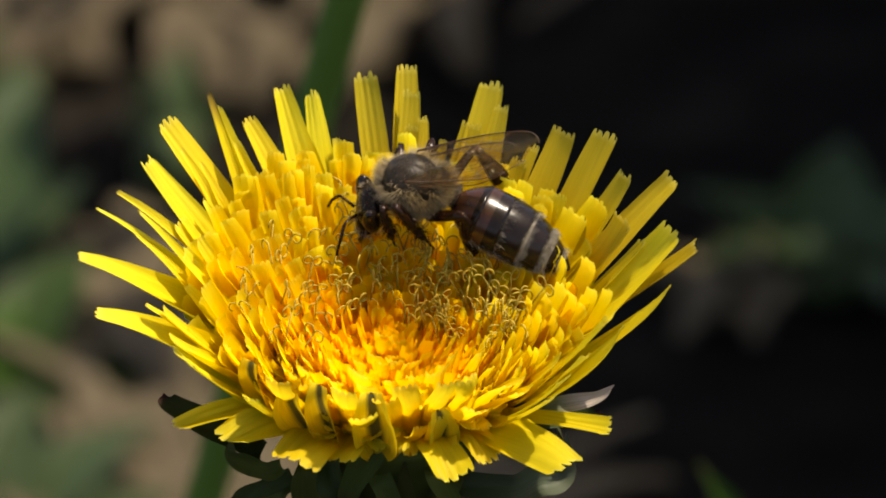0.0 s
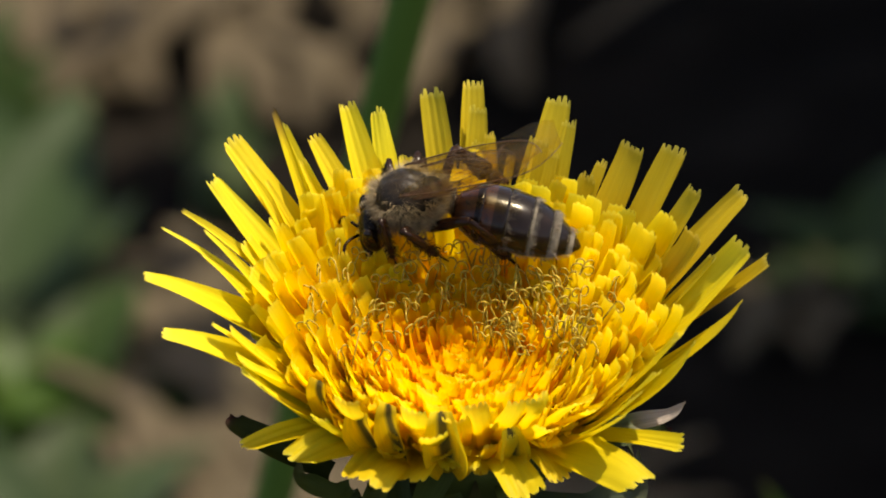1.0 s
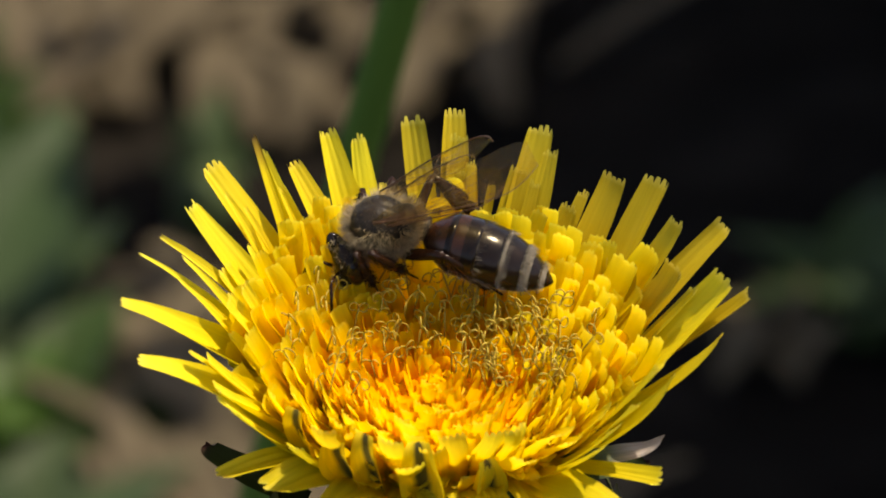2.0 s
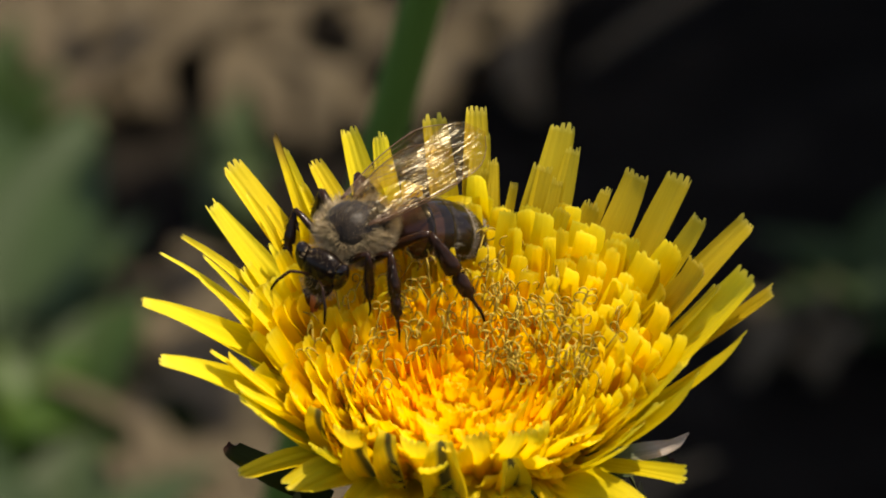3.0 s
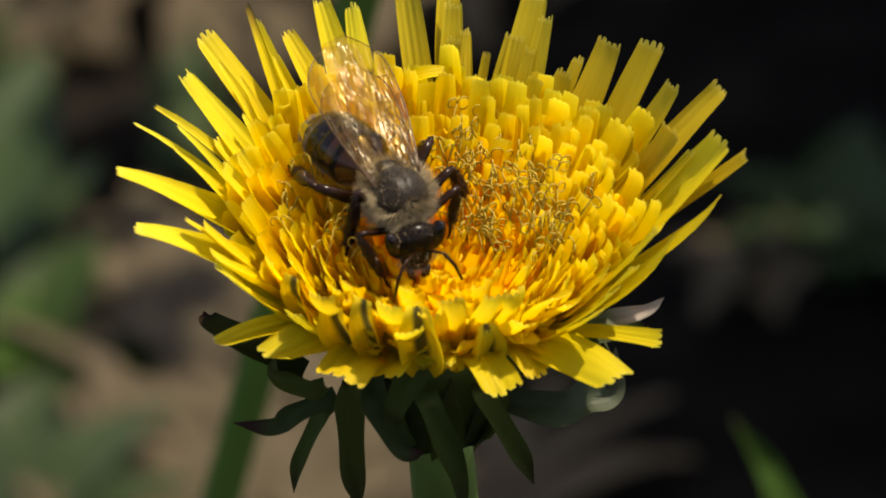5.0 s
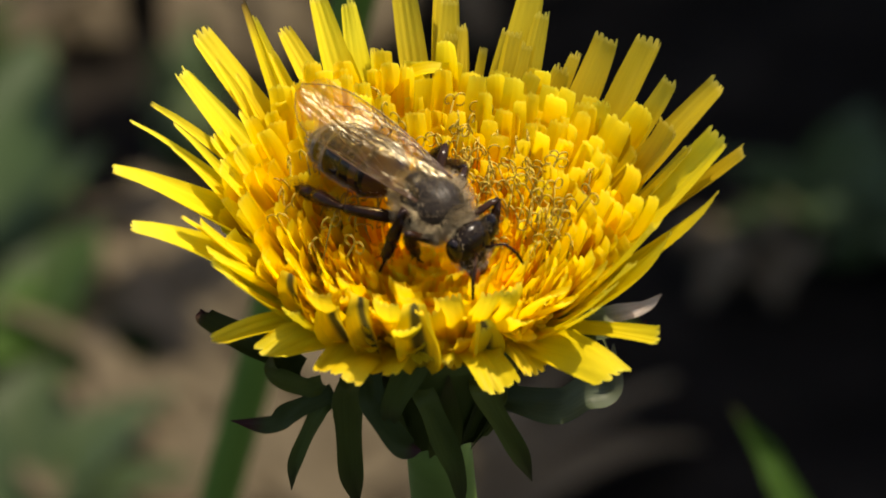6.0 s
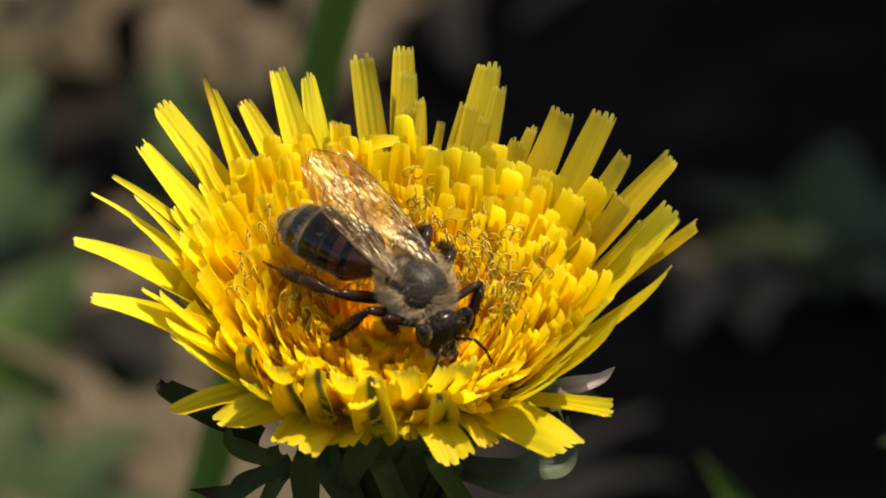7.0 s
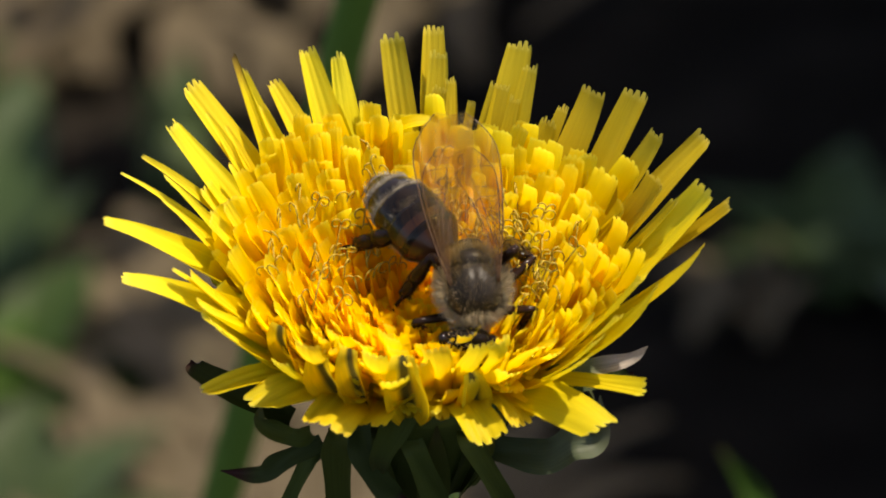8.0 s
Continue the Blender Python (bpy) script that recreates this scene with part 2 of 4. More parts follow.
def strap(length, width, start, end, rng, rows=13, cols=16, cup=0.15, groove=0.03, teeth=0.34, neck=0.45, tip=0.92, roll=0.0, wave=0.03, sweep_side=0.0, late=1.0, point=False, hook=0.0, ridges=4, shoulder=0.8):
    """A blade that leaves the origin in the x-z plane, rising at start degrees and ending at end degrees, with lengthwise
    pleats and a pointed tip or a square one cut into five teeth; hook bends the tip inwards by degrees. v runs along it, u across."""
    bm = bmesh.new()
    uvl = bm.loops.layers.uv.new("UVMap")
    grid, x, z, y = [], 0.0, 0.0, 0.0
    short = 0.0 if point or not teeth else min(0.16, 1.3 * teeth / length)
    along_s = [(1 - short) * i / (rows - 1) for i in range(rows)] + [1.0]
    ph = rng.uniform(0, 6.28)
    nib = [rng.uniform(0.0, 0.7) for _ in range(5)]
    last = 0.0
    for i, s in enumerate(along_s):
        a = radians(start + (end - start) * s ** late + hook * max(0.0, (s - 0.8) / 0.2) ** 1.5)
        if i:
            step = length * (s - last)
            x, z = x + step * math.cos(a), z + step * math.sin(a)
            y += step * sweep_side * s
        last = s
        if point:
            w = width * (neck + (1 - neck) * min(1, s / 0.25) ** 0.7) * max(0.04, 1 - max(0, (s - 0.35) / 0.65) ** 1.6)
        else:
            w = width * (neck + (1 - neck) * math.sin(min(1, s / (0.95 * shoulder)) * 1.571)) * (1 - (1 - tip) * max(0, (s - shoulder) / (1 - shoulder)) ** 1.5)
        along = Vector((math.cos(a), 0, math.sin(a)))
        lift = Vector((-math.sin(a), 0, math.cos(a)))
        tw = radians(roll * s)
        fold = cup * (1.5 - s) * w
        line = []
        for j in range(cols + 1):
            q = 2 * j / cols - 1
            pleat = math.cos(2 * math.pi * ridges * j / cols) * (0.65 + 0.5 * math.sin(ph + 2.6 * q + 2 * s))
            up = fold * q * q + groove * w * pleat + wave * width * math.sin(5 * s + ph + 2 * q) * s
            side = q * w / 2
            p = Vector((x, y, z)) + Vector((0, side * math.cos(tw), 0)) + lift * (up + side * math.sin(tw))
            if short and i == rows:
                k = 4 * j / cols
                notch = max(0.0, 1 - abs(k - math.floor(k) - 0.5) / (0.24 if cols > 12 else 0.4)) * (1 if cols > 8 else 0.7)
                p -= teeth * (notch + (nib[min(4, int(k + 0.5))] + 0.25 * (abs(q) > 0.9)) * (1 - notch)) * along
                p += lift * 0.05 * w * (1 - notch)
            line.append(bm.verts.new(p))
        grid.append(line)
    for i in range(rows):
        for j in range(cols):
            fc = bm.faces.new((grid[i][j], grid[i + 1][j], grid[i + 1][j + 1], grid[i][j + 1]))
            for lp, (di, dj) in zip(fc.loops, ((0, 0), (1, 0), (1, 1), (0, 1))):
                lp[uvl].uv = ((j + dj) / cols, along_s[i + di])
    return bm


def smooth_path(points, count):
    """Catmull-Rom samples along a few points."""
    p = [Vector(q) for q in points]
    p = [p[0] * 2 - p[1]] + p + [p[-1] * 2 - p[-2]]
    made = []
    for i in range(count + 1):
        x = i / count * (len(p) - 3)
        k = min(int(x), len(p) - 4)
        u = x - k
        a, b, c, d = p[k:k + 4]
        made.append(0.5 * (2 * b + (c - a) * u + (2 * a - 5 * b + 4 * c - d) * u * u + (3 * b - a - 3 * c + d) * u ** 3))
    return made


def ribbon(points, width, rng, face, cup=0.2, rows=24, cols=6, neck=0.8, thick=0.12):
    """A curling leaf along a few points, tapering to its tip; face(p) gives the side it shows. v runs along it, u across."""
    bm = bmesh.new()
    uvl = bm.loops.layers.uv.new("UVMap")
    path = smooth_path(points, rows)
    ph = rng.uniform(0, 6.28)
    sheets = ([], [])
    for i, p in enumerate(path):
        s = i / rows
        d = (path[min(i + 1, rows)] - path[max(i - 1, 0)]).normalized()
        side = d.cross(face(p))
        side.normalize()
        up = side.cross(d)
        w = width * (neck + (1 - neck) * min(1, s / 0.3)) * max(0.05, 1 - max(0, (s - 0.45) / 0.55) ** 2)
        w *= 1 + 0.08 * math.sin(17 * s + ph)
        for n, sheet in enumerate(sheets):
            line = []
            for j in range(cols + 1):
                q = 2 * j / cols - 1
                lift = cup * w * q * q + 0.06 * w * math.sin(11 * s + ph + 3 * q) - (n * thick * (1 - q * q) * (1 - 0.7 * s))
                line.append(bm.verts.new(p + side * q * w / 2 + up * lift))
            sheet.append(line)
    for n, grid in enumerate(sheets):
        for i in range(rows):
            for j in range(cols):
                quad = (grid[i][j], grid[i + 1][j], grid[i + 1][j + 1], grid[i][j + 1])
                fc = bm.faces.new(quad if n else quad[::-1])
                for lp in fc.loops:
                    k = [v for v in quad].index(lp.vert)
                    lp[uvl].uv = ((j + (k > 1)) / cols, (i + (k in (1, 2))) / rows)
    return bm


# ---- ground and surroundings ----
def ground_sheet():
    m, nt, out = material("dry_soil_shaded")
    n1 = noise_node(nt, 40, 6)
    n2 = noise_node(nt, 400, 4)
    # Soil colour is pulled near black to stand in for the shade.
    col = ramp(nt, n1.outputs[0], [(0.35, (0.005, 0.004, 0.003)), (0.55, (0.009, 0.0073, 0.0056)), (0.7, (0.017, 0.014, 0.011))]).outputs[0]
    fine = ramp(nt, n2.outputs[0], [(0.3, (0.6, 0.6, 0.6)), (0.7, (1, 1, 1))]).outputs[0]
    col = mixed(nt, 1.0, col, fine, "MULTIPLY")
    pr = node(nt, "ShaderNodeBsdfPrincipled", Roughness=0.95)
    pr.inputs["Specular IOR Level"].default_value = 0.04
    nt.links.new(col, pr.inputs["Base Color"])
    bp = node(nt, "ShaderNodeBump", Strength=0.8, Distance=0.004)
    nt.links.new(n1.outputs[0], bp.inputs["Height"])
    nt.links.new(bp.outputs[0], pr.inputs["Normal"])
    nt.links.new(pr.outputs[0], out.inputs[0])
    bm = bmesh.new()
    near = [-300, -80, -20, -5, -2] + [-1 + 0.05 * i for i in range(41)] + [2, 5, 20, 80, 300]
    rows = []
    for y in near:
        rows.append([bm.verts.new((x * 1000, (y + 0.4) * 1000, 6 * noise.noise((x * 9, y * 9, 0)) + 2 * noise.noise((x * 40, y * 40, 3)))) for x in near])
    for a, b in zip(rows, rows[1:]):
        for k in range(len(near) - 1):
            bm.faces.new((a[k], a[k + 1], b[k + 1], b[k]))
    return part("ground", bm, m, None, "dry soil under the plants, coloured near black for the shade", kind="structure")


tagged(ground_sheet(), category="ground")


def litter(rng):
    """Dry grass and leaf scraps strewn on the soil, uncountable."""
    bm = bmesh.new()
    uvl = bm.loops.layers.uv.new("UVMap")
    for n in range(560):
        x, y = rng.uniform(-54, 24), rng.uniform(660, 960)
        if n % 3 == 1:
            x, y = rng.uniform(-46, 10), rng.uniform(490, 578)
        elif n % 6 == 0:
            x, y = rng.uniform(-96, -46), rng.uniform(664, 760)
        elif y > 680 and x > -42 and n % 5 < 4:
            continue
        # Odd ones are added to brighten the sun patch on the right.
        if n >= 506:
            x, y = (rng.uniform(44, 60), rng.uniform(570, 592)) if n % 2 else (rng.uniform(-53, -49), rng.uniform(590, 600))
        # Kept bare, so the near-black soil stands in for a shaded hollow.
        if math.hypot(x + 51, (y - 650) * 0.5) < 9:
            continue
        a, ln, w = rng.uniform(0.6, 2.6), rng.uniform(20, 60) if n < 506 else rng.uniform(12, 20), rng.uniform(3, 9)
        d, s = Vector((math.cos(a), math.sin(a), 0)), Vector((-math.sin(a), math.cos(a), 0))
        rise, hump = rng.uniform(-0.05, 0.12), rng.uniform(1, 6)
        prev = None
        for i in range(6):
            q = i / 5
            c = Vector((x, y, 5 + hump * math.sin(q * 3.14) + rise * ln * q)) + d * ln * q
            half = s * w * (0.25 + 0.75 * math.sin(min(1, q + 0.12) * 2.9)) / 2
            cur = (bm.verts.new(c - half), bm.verts.new(c + half), q)
            if prev:
                f = bm.faces.new((prev[0], cur[0], cur[1], prev[1]))
                for lp, uv in zip(f.loops, ((0, prev[2]), (0, q), (1, q), (1, prev[2]))):
                    lp[uvl].uv = uv
            prev = cur
    return tagged(part("leaf_litter", bm, LITTER, None, "dry tan grass and leaf scraps on the soil", kind="stuff"), category="litter")


litter(random.Random(5))


def low_plant(name, label, x, y, leaves, mat, seed, group=""):
    """A rosette of broad leaves; leaves: (turn, length, width, start, end)."""
    rng = random.Random(seed)
    root = new(name)
    root.matrix_basis = Matrix.Translation((x, y, 0.004))
    tagged(root, label, "plant", group)
    for turn, ln, w, a, b in leaves:
        bm = strap(ln, w, a, b, rng, rows=14, cols=8, cup=0.12, groove=0.012, teeth=0, neck=0.12, point=True, wave=0.04)
        part("leaf", bm, mat, root, "", pose(0, 0, 0, 0, 0, turn))
    bm = bmesh.new()
    sweep(bm, [(0, 0, -6), (0, 0, 0), (0, 0, 5)], [5, 6, 4], 10)
    part("crown", bm, mat, root)
    return root


low_plant("broadleaf_weed", "low grey-green broadleaf weed growing on the soil", -0.070, 0.588, [(72, 46, 22, 50, 20), (100, 50, 24, 45, 15), (45, 34, 17, 40, 10), (150, 60, 28, 35, 0), (200, 50, 25, 30, 0), (10, 22, 12, 40, 10)], LEAF_GREY, 3, "weeds behind the flower")
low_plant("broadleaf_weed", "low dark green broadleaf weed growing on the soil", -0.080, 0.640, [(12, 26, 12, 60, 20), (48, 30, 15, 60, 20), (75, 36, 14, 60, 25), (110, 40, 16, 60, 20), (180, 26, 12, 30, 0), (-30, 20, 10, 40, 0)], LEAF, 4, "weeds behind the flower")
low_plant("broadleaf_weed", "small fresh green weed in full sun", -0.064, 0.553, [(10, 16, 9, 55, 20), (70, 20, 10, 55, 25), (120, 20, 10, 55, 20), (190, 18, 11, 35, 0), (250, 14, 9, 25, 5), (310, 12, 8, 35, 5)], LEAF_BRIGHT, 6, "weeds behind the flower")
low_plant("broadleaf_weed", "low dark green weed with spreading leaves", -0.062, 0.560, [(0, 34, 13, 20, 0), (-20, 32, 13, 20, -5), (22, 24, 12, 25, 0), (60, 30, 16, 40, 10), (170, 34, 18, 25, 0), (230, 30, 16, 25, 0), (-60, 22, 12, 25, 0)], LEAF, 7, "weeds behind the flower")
low_plant("broadleaf_weed", "low pale green broadleaf weed on the soil", -0.064, 0.500, [(5, 34, 17, 35, 5), (40, 40, 19, 35, 5), (75, 38, 18, 40, 5), (-30, 36, 16, 35, 0), (150, 50, 22, 30, 0), (230, 46, 20, 30, 0), (110, 36, 18, 45, 10)], LEAF_PALE, 8, "weeds behind the flower")
low_plant("broadleaf_weed", "small grey-green weed among dry litter", -0.037, 0.640, [(20, 12, 7, 55, 20), (84, 22, 9, 55, 25), (110, 19, 8, 50, 20), (150, 12, 6, 50, 10), (260, 9, 5, 45, 5)], LEAF_GREY, 11, "weeds behind the flower")
low_plant("broadleaf_weed", "small grey-green weed at the shady side", 0.070, 0.600, [(150, 26, 14, 35, 5), (210, 24, 13, 35, 0), (80, 30, 15, 40, 0), (0, 34, 16, 35, 0), (-70, 28, 14, 30, 0)], LEAF_GREY, 9, "weeds behind the flower")


def shade_bush(rng):
    """An unseen leafy shrub, added out of view to shade the soil behind the flower."""
    root = new("shrub")
    root.matrix_basis = Matrix.Translation((0.2, 0.95, 0))
    tagged(root, "unseen leafy green shrub added to shade the soil", "shrub")
    bm = bmesh.new()
    for k in range(9):
        a = radians(130 + k * 22)
        end = Vector((170 * math.cos(a) * rng.uniform(0.3, 1.2), 300 * math.sin(a) * rng.uniform(0.2, 0.9), 330 + rng.uniform(-40, 60)))
        pts = [end * q + Vector((0, 0, 60 * math.sin(q * 3.1))) for q in (0, 0.25, 0.5, 0.75, 1)]
        sweep(bm, pts, [4, 3.4, 2.8, 2, 1], 8)
    part("branch", bm, STALK, root)
    bm = bmesh.new()
    # Ground spots on the left, darkened by extra leaves added overhead.
    shade_spots = [(-60, 628), (-56, 618), (-67, 588), (-50, 652), (-52, 640), (-47, 622), (-66, 655), (-46, 634), (-52, 640), (-42, 566), (-36, 572), (-62, 692), (-46, 600), (-60, 612), (-46, 556)]
    for n in range(6600 + len(shade_spots)):
        z, size = rng.uniform(230, 420), 1.0
        gx, gy = rng.uniform(20, 420), rng.uniform(480, 1300)
        # Lower leaves added only to block sky light from the shaded soil.
        if n >= 4400:
            z = rng.uniform(15, 400)
            gx, gy = (rng.uniform(140, 340), rng.uniform(430, 900)) if n % 2 else (rng.uniform(20, 340), rng.uniform(800, 1000))
        if n >= 6600:
            (gx, gy), z, size = shade_spots[n - 6600], rng.uniform(200, 240), 0.5
        # Gaps left so that sun patches fall on the soil.
        if math.hypot(gx - 54, (gy - 590) * 0.85) < 20 or math.hypot(gx - 66, (gy - 606) * 0.8) < 14:
            continue
        if n < 4400 and (gx - 180) ** 4 / 235 ** 4 + (gy - 850) ** 4 / 420 ** 4 > 1 + 0.5 * noise.noise((gx * 0.012, gy * 0.012, 7)):
            continue
        z -= 70 * max(0, (gx - 200) / 220) ** 2 * rng.random() + 60 * max(0, (gy - 950) / 350) ** 2
        at = Vector((gx + z * SUN_DIR.x / SUN_DIR.z - 200, gy + z * SUN_DIR.y / SUN_DIR.z - 950, z))
        leaf = strap(rng.uniform(40, 62) * size, rng.uniform(22, 34) * size, rng.uniform(-10, 25), rng.uniform(-30, 5), rng, rows=6, cols=4, teeth=0, neck=0.15, point=True, groove=0.01)
        leaf.transform(Matrix.Translation(at) @ Matrix.Rotation(rng.uniform(0, 6.28), 4, "Z") @ Matrix.Translation((-25 * size, 0, 0)))
        me = bpy.data.meshes.new("leaf")
        leaf.to_mesh(me)
        leaf.free()
        bm.from_mesh(me)
        bpy.data.meshes.remove(me)
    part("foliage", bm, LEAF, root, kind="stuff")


shade_bush(random.Random(12))


def stalk():
    """The leaning green flower stalk close behind the dandelion."""
    lo, hi = Vector((-0.0171, 0.1592, 0.2079)), Vector((-0.0047, 0.1406, 0.2602))
    d = (hi - lo).normalized()
    base = lo - d * (lo.z / d.z)
    root = new("flower_stalk")
    root.matrix_basis = Matrix.Translation(base)
    tagged(root, "dark green leaning stalk with a closed bud", "stalk")
    pts = [d * 1000 * q + Vector((2.0 * math.sin(q * 9), 0, 0)) for q in [0.46 * i / 12 / 1 for i in range(13)]]
    bm = bmesh.new()
    sweep(bm, pts, [1.9 - 0.02 * i for i in range(13)], 12)
    part("stem", bm, STALK, root)
    bm = bmesh.new()
    top = pts[-1]
    sweep(bm, [top, top + Vector((0, 0, 3)), top + Vector((0, 0, 8)), top + Vector((0, 0, 13)), top + Vector((0, 0, 16))], [1.7, 4, 5, 3, 0.6], 12)
    part("bud", bm, BRACT, root)


stalk()


def blade_plant(name, label, x, y, blades, mat, seed):
    """Long grass leaves from one base; blades: width and points in millimetres from the base."""
    rng = random.Random(seed)
    root = new(name)
    root.matrix_basis = Matrix.Translation((x, y, 0))
    tagged(root, label, "grass")
    for w, pts in blades:
        part("blade", ribbon(pts, w, rng, lambda p: Vector((0.3, -0.4, 1.0)), cup=0.3, rows=30, neck=0.5, thick=0.2), mat, root)
    return root


blade_plant("grass_tuft", "green grass tuft with leaning blades", 0.075, 0.205, [
    (4.6, ((0, 0, -2), (-8, -4, 60), (-22, -9, 120), (-34, -14, 163), (-42.4, -15, 182), (-44, -15, 185.4), (-45.3, -15, 188.3), (-46.9, -15, 191.6))),
    (4.0, ((1, 1, -2), (6, 2, 40), (16, 4, 70), (30, 6, 84))),
    (4.0, ((-1, 2, -2), (0, 8, 40), (4, 20, 72), (8, 36, 80)))], LEAF_BRIGHT, 21)
swaying_leaf = blade_plant("grass_leaf", "long arching green leaves swaying in the wind", 0.060, 0.105, [
    (3.4, ((0, 0, -2), (-4, -1, 80), (-12, -3, 160), (-20, -5, 218), (-23.8, -5, 235), (-26, -5, 239), (-28.4, -5, 240.6), (-30.9, -5, 240.4))),
    (2.8, ((0, 2, -2), (-5, 3, 80), (-14, 4, 160), (-23, 5, 215), (-25, 5, 226), (-26, 5, 231), (-27.6, 5, 234)))], LEAF_BRIGHT, 22)


# ---- the dandelion ----
HEAD = Matrix.Translation((0, 0, 0.3)) @ pose(0, 0, 0, 17)
FOOT = Matrix.Translation((0.004, 0.035, 0.0))
dandelion = new("dandelion")
dandelion.matrix_basis = FOOT
tagged(dandelion, "yellow dandelion in full bloom on a green stem", "flower")
IN_HEAD = FOOT.inverted() @ HEAD


def floret(rng, az, rise, length, width, bend, r0=6.5, z0=0.5, lean=0.0, mat=PETAL_RIM, name="ray_floret", **shape):
    """One floret: az round the head, lean its turn at the foot, rise of its chord, bend from base to tip (positive leans out)."""
    b = radians(abs(bend) / 2) + 1e-6
    bm = strap(length * b / math.sin(b), width, rise + bend / 2, rise - bend / 2, rng, **shape)
    return part(name, bm, mat, dandelion, "", IN_HEAD @ pose(0, 0, 0, 0, 0, az) @ mm(r0, 0, z0) @ pose(0, 0, 0, 0, 0, lean))


# Rows: turn round the head, lean, rise, length, width, bend.
BACK_ROW = [
    (138.2, 1.3, 45, 14.7, 1.68, 4),
    (158.1, -17.3, 44, 13.9, 1.60, 14),
    (135.4, -12.3, 46, 13.9, 0.69, 2),
    (128.1, -0.2, 48, 11.6, 0.64, 0),
    (112.4, 17.4, 45, 12.6, 1.30, 2),
    (116.7, -6.0, 47, 13.6, 1.39, 4),
    (112.8, -9.0, 47, 12.9, 1.24, 0),
    (102.5, 1.9, 50, 9.9, 0.78, 0),
    (88.0, 11.7, 47, 13.5, 1.49, -2),
    (81.3, 9.8, 47, 13.9, 1.48, -2),
    (84.5, 0.8, 50, 12.5, 1.29, 0),
    (76.4, 10.2, 50, 11.1, 0.90, 8),
    (91.8, -14.7, 52, 10.6, 0.88, 0),
    (61.9, 10.2, 47, 13.7, 1.78, 0),
    (55.4, 14.7, 50, 12.7, 1.19, -4),
    (73.9, -8.3, 50, 11.2, 1.34, -8),
]
RIGHT_ROW = [
    (61.4, 7.2, 52, 10.7, 0.86, 0),
    (79.5, -6.8, 52, 9.9, 0.59, 0),
    (50.6, 5.3, 47, 11.1, 0.91, 0),
    (54.1, 1.1, 50, 10.1, 1.47, -6),
    (38.6, 16.4, 47, 12.9, 1.68, -6),
    (21.0, 29.8, 46, 14.3, 1.56, -8),
    (13.5, 25.8, 46, 13.4, 1.37, -8),
    (9.3, 18.7, 44, 15.1, 1.73, 0),
    (346.2, 34.9, 44, 14.4, 1.91, -10),
    (2.8, 1.8, 42, 14.6, 1.21, -4),
    (353.3, 5.4, 42, 12.8, 0.96, -30),
    (0.8, 15.5, 48, 12.2, 0.93, -6),
    (337.0, 10.1, 48, 11.1, 1.20, -36),
    (334.4, 13.3, 56, 11.2, 1.25, -16),
    (331.1, 1.7, 54, 10.0, 1.17, -16),
    (14.0, 0.3, 52, 12.1, 1.70, -16),
]
LEFT_ROW = [
    (148.6, 12.8, 42, 13.7, 0.85, 12),
    (161.7, 0.8, 41, 14.1, 0.67, 16),
    (174.2, -12.3, 48, 12.1, 1.19, 0),
    (166.9, -12.7, 46, 12.3, 0.93, 0),
    (163.7, 22.4, 42, 14.9, 2.58, 4),
    (197.3, -9.5, 43, 13.7, 2.89, 14),
    (194.2, -10.8, 50, 11.2, 1.23, -6),
    (206.1, -11.9, 50, 9.9, 3.00, -20),
    (184.0, -20.0, 54, 8.7, 1.47, -8),
    (156.6, -20.3, 52, 10.2, 1.12, 0),
    (148.1, -11.3, 49, 13.0, 0.97, 0),
    (149.1, -17.0, 50, 11.8, 0.87, 0),
]
FRONT_ROW = [
    (209.8, 1.1, 16, 8.3, 1.14, 30),
    (227.1, -12.1, 18, 6.4, 2.06, 40),
    (237.2, 6.4, 20, 5.5, 2.33, 56),
    (250.1, 1.0, 20, 4.1, 2.20, 60),
    (281.9, -8.9, 28, 3.1, 1.56, 100),
    (285.0, 6.6, 20, 5.8, 1.77, 66),
    (305.4, -9.5, 20, 5.2, 1.49, 60),
    (307.1, 8.2, 24, 4.5, 1.56, 40),
    (305.7, 10.1, 18, 9.2, 2.38, 40),
    (318.4, 15.2, 18, 9.0, 1.38, 14),
]
# Rows: turn round the head, rise, length, width, bend.
CURLED_ROW = [
    (214.6, 69.0, 7.5, 1.7, -24),
    (245.7, 81.9, 7.7, 1.8, -27.2),
    (264.2, 81.5, 8.4, 2.3, -28.8),
    (291.7, 77.2, 5.8, 1.7, -20.8),
    (233.5, 70.1, 7.3, 2.0, -16),
]
INNER_FRONT_ROW = [
    (280.0, 72.6, 8.0, 1.6, 10),
    (302.1, 67.7, 8.1, 1.7, 21),
    (312.8, 62.1, 7.7, 1.7, 23),
    (316.4, 55.4, 8.0, 1.5, 23),
    (229.9, 60.2, 8.2, 1.6, 7),
    (251.1, 69.6, 7.7, 1.6, 14),
    (271.6, 69.7, 7.3, 1.6, 17),
    (288.4, 71.5, 7.9, 1.6, 21),
    (257.1, 60.5, 7.9, 1.7, 21),
    (298.4, 59.4, 7.0, 1.6, 21),
]
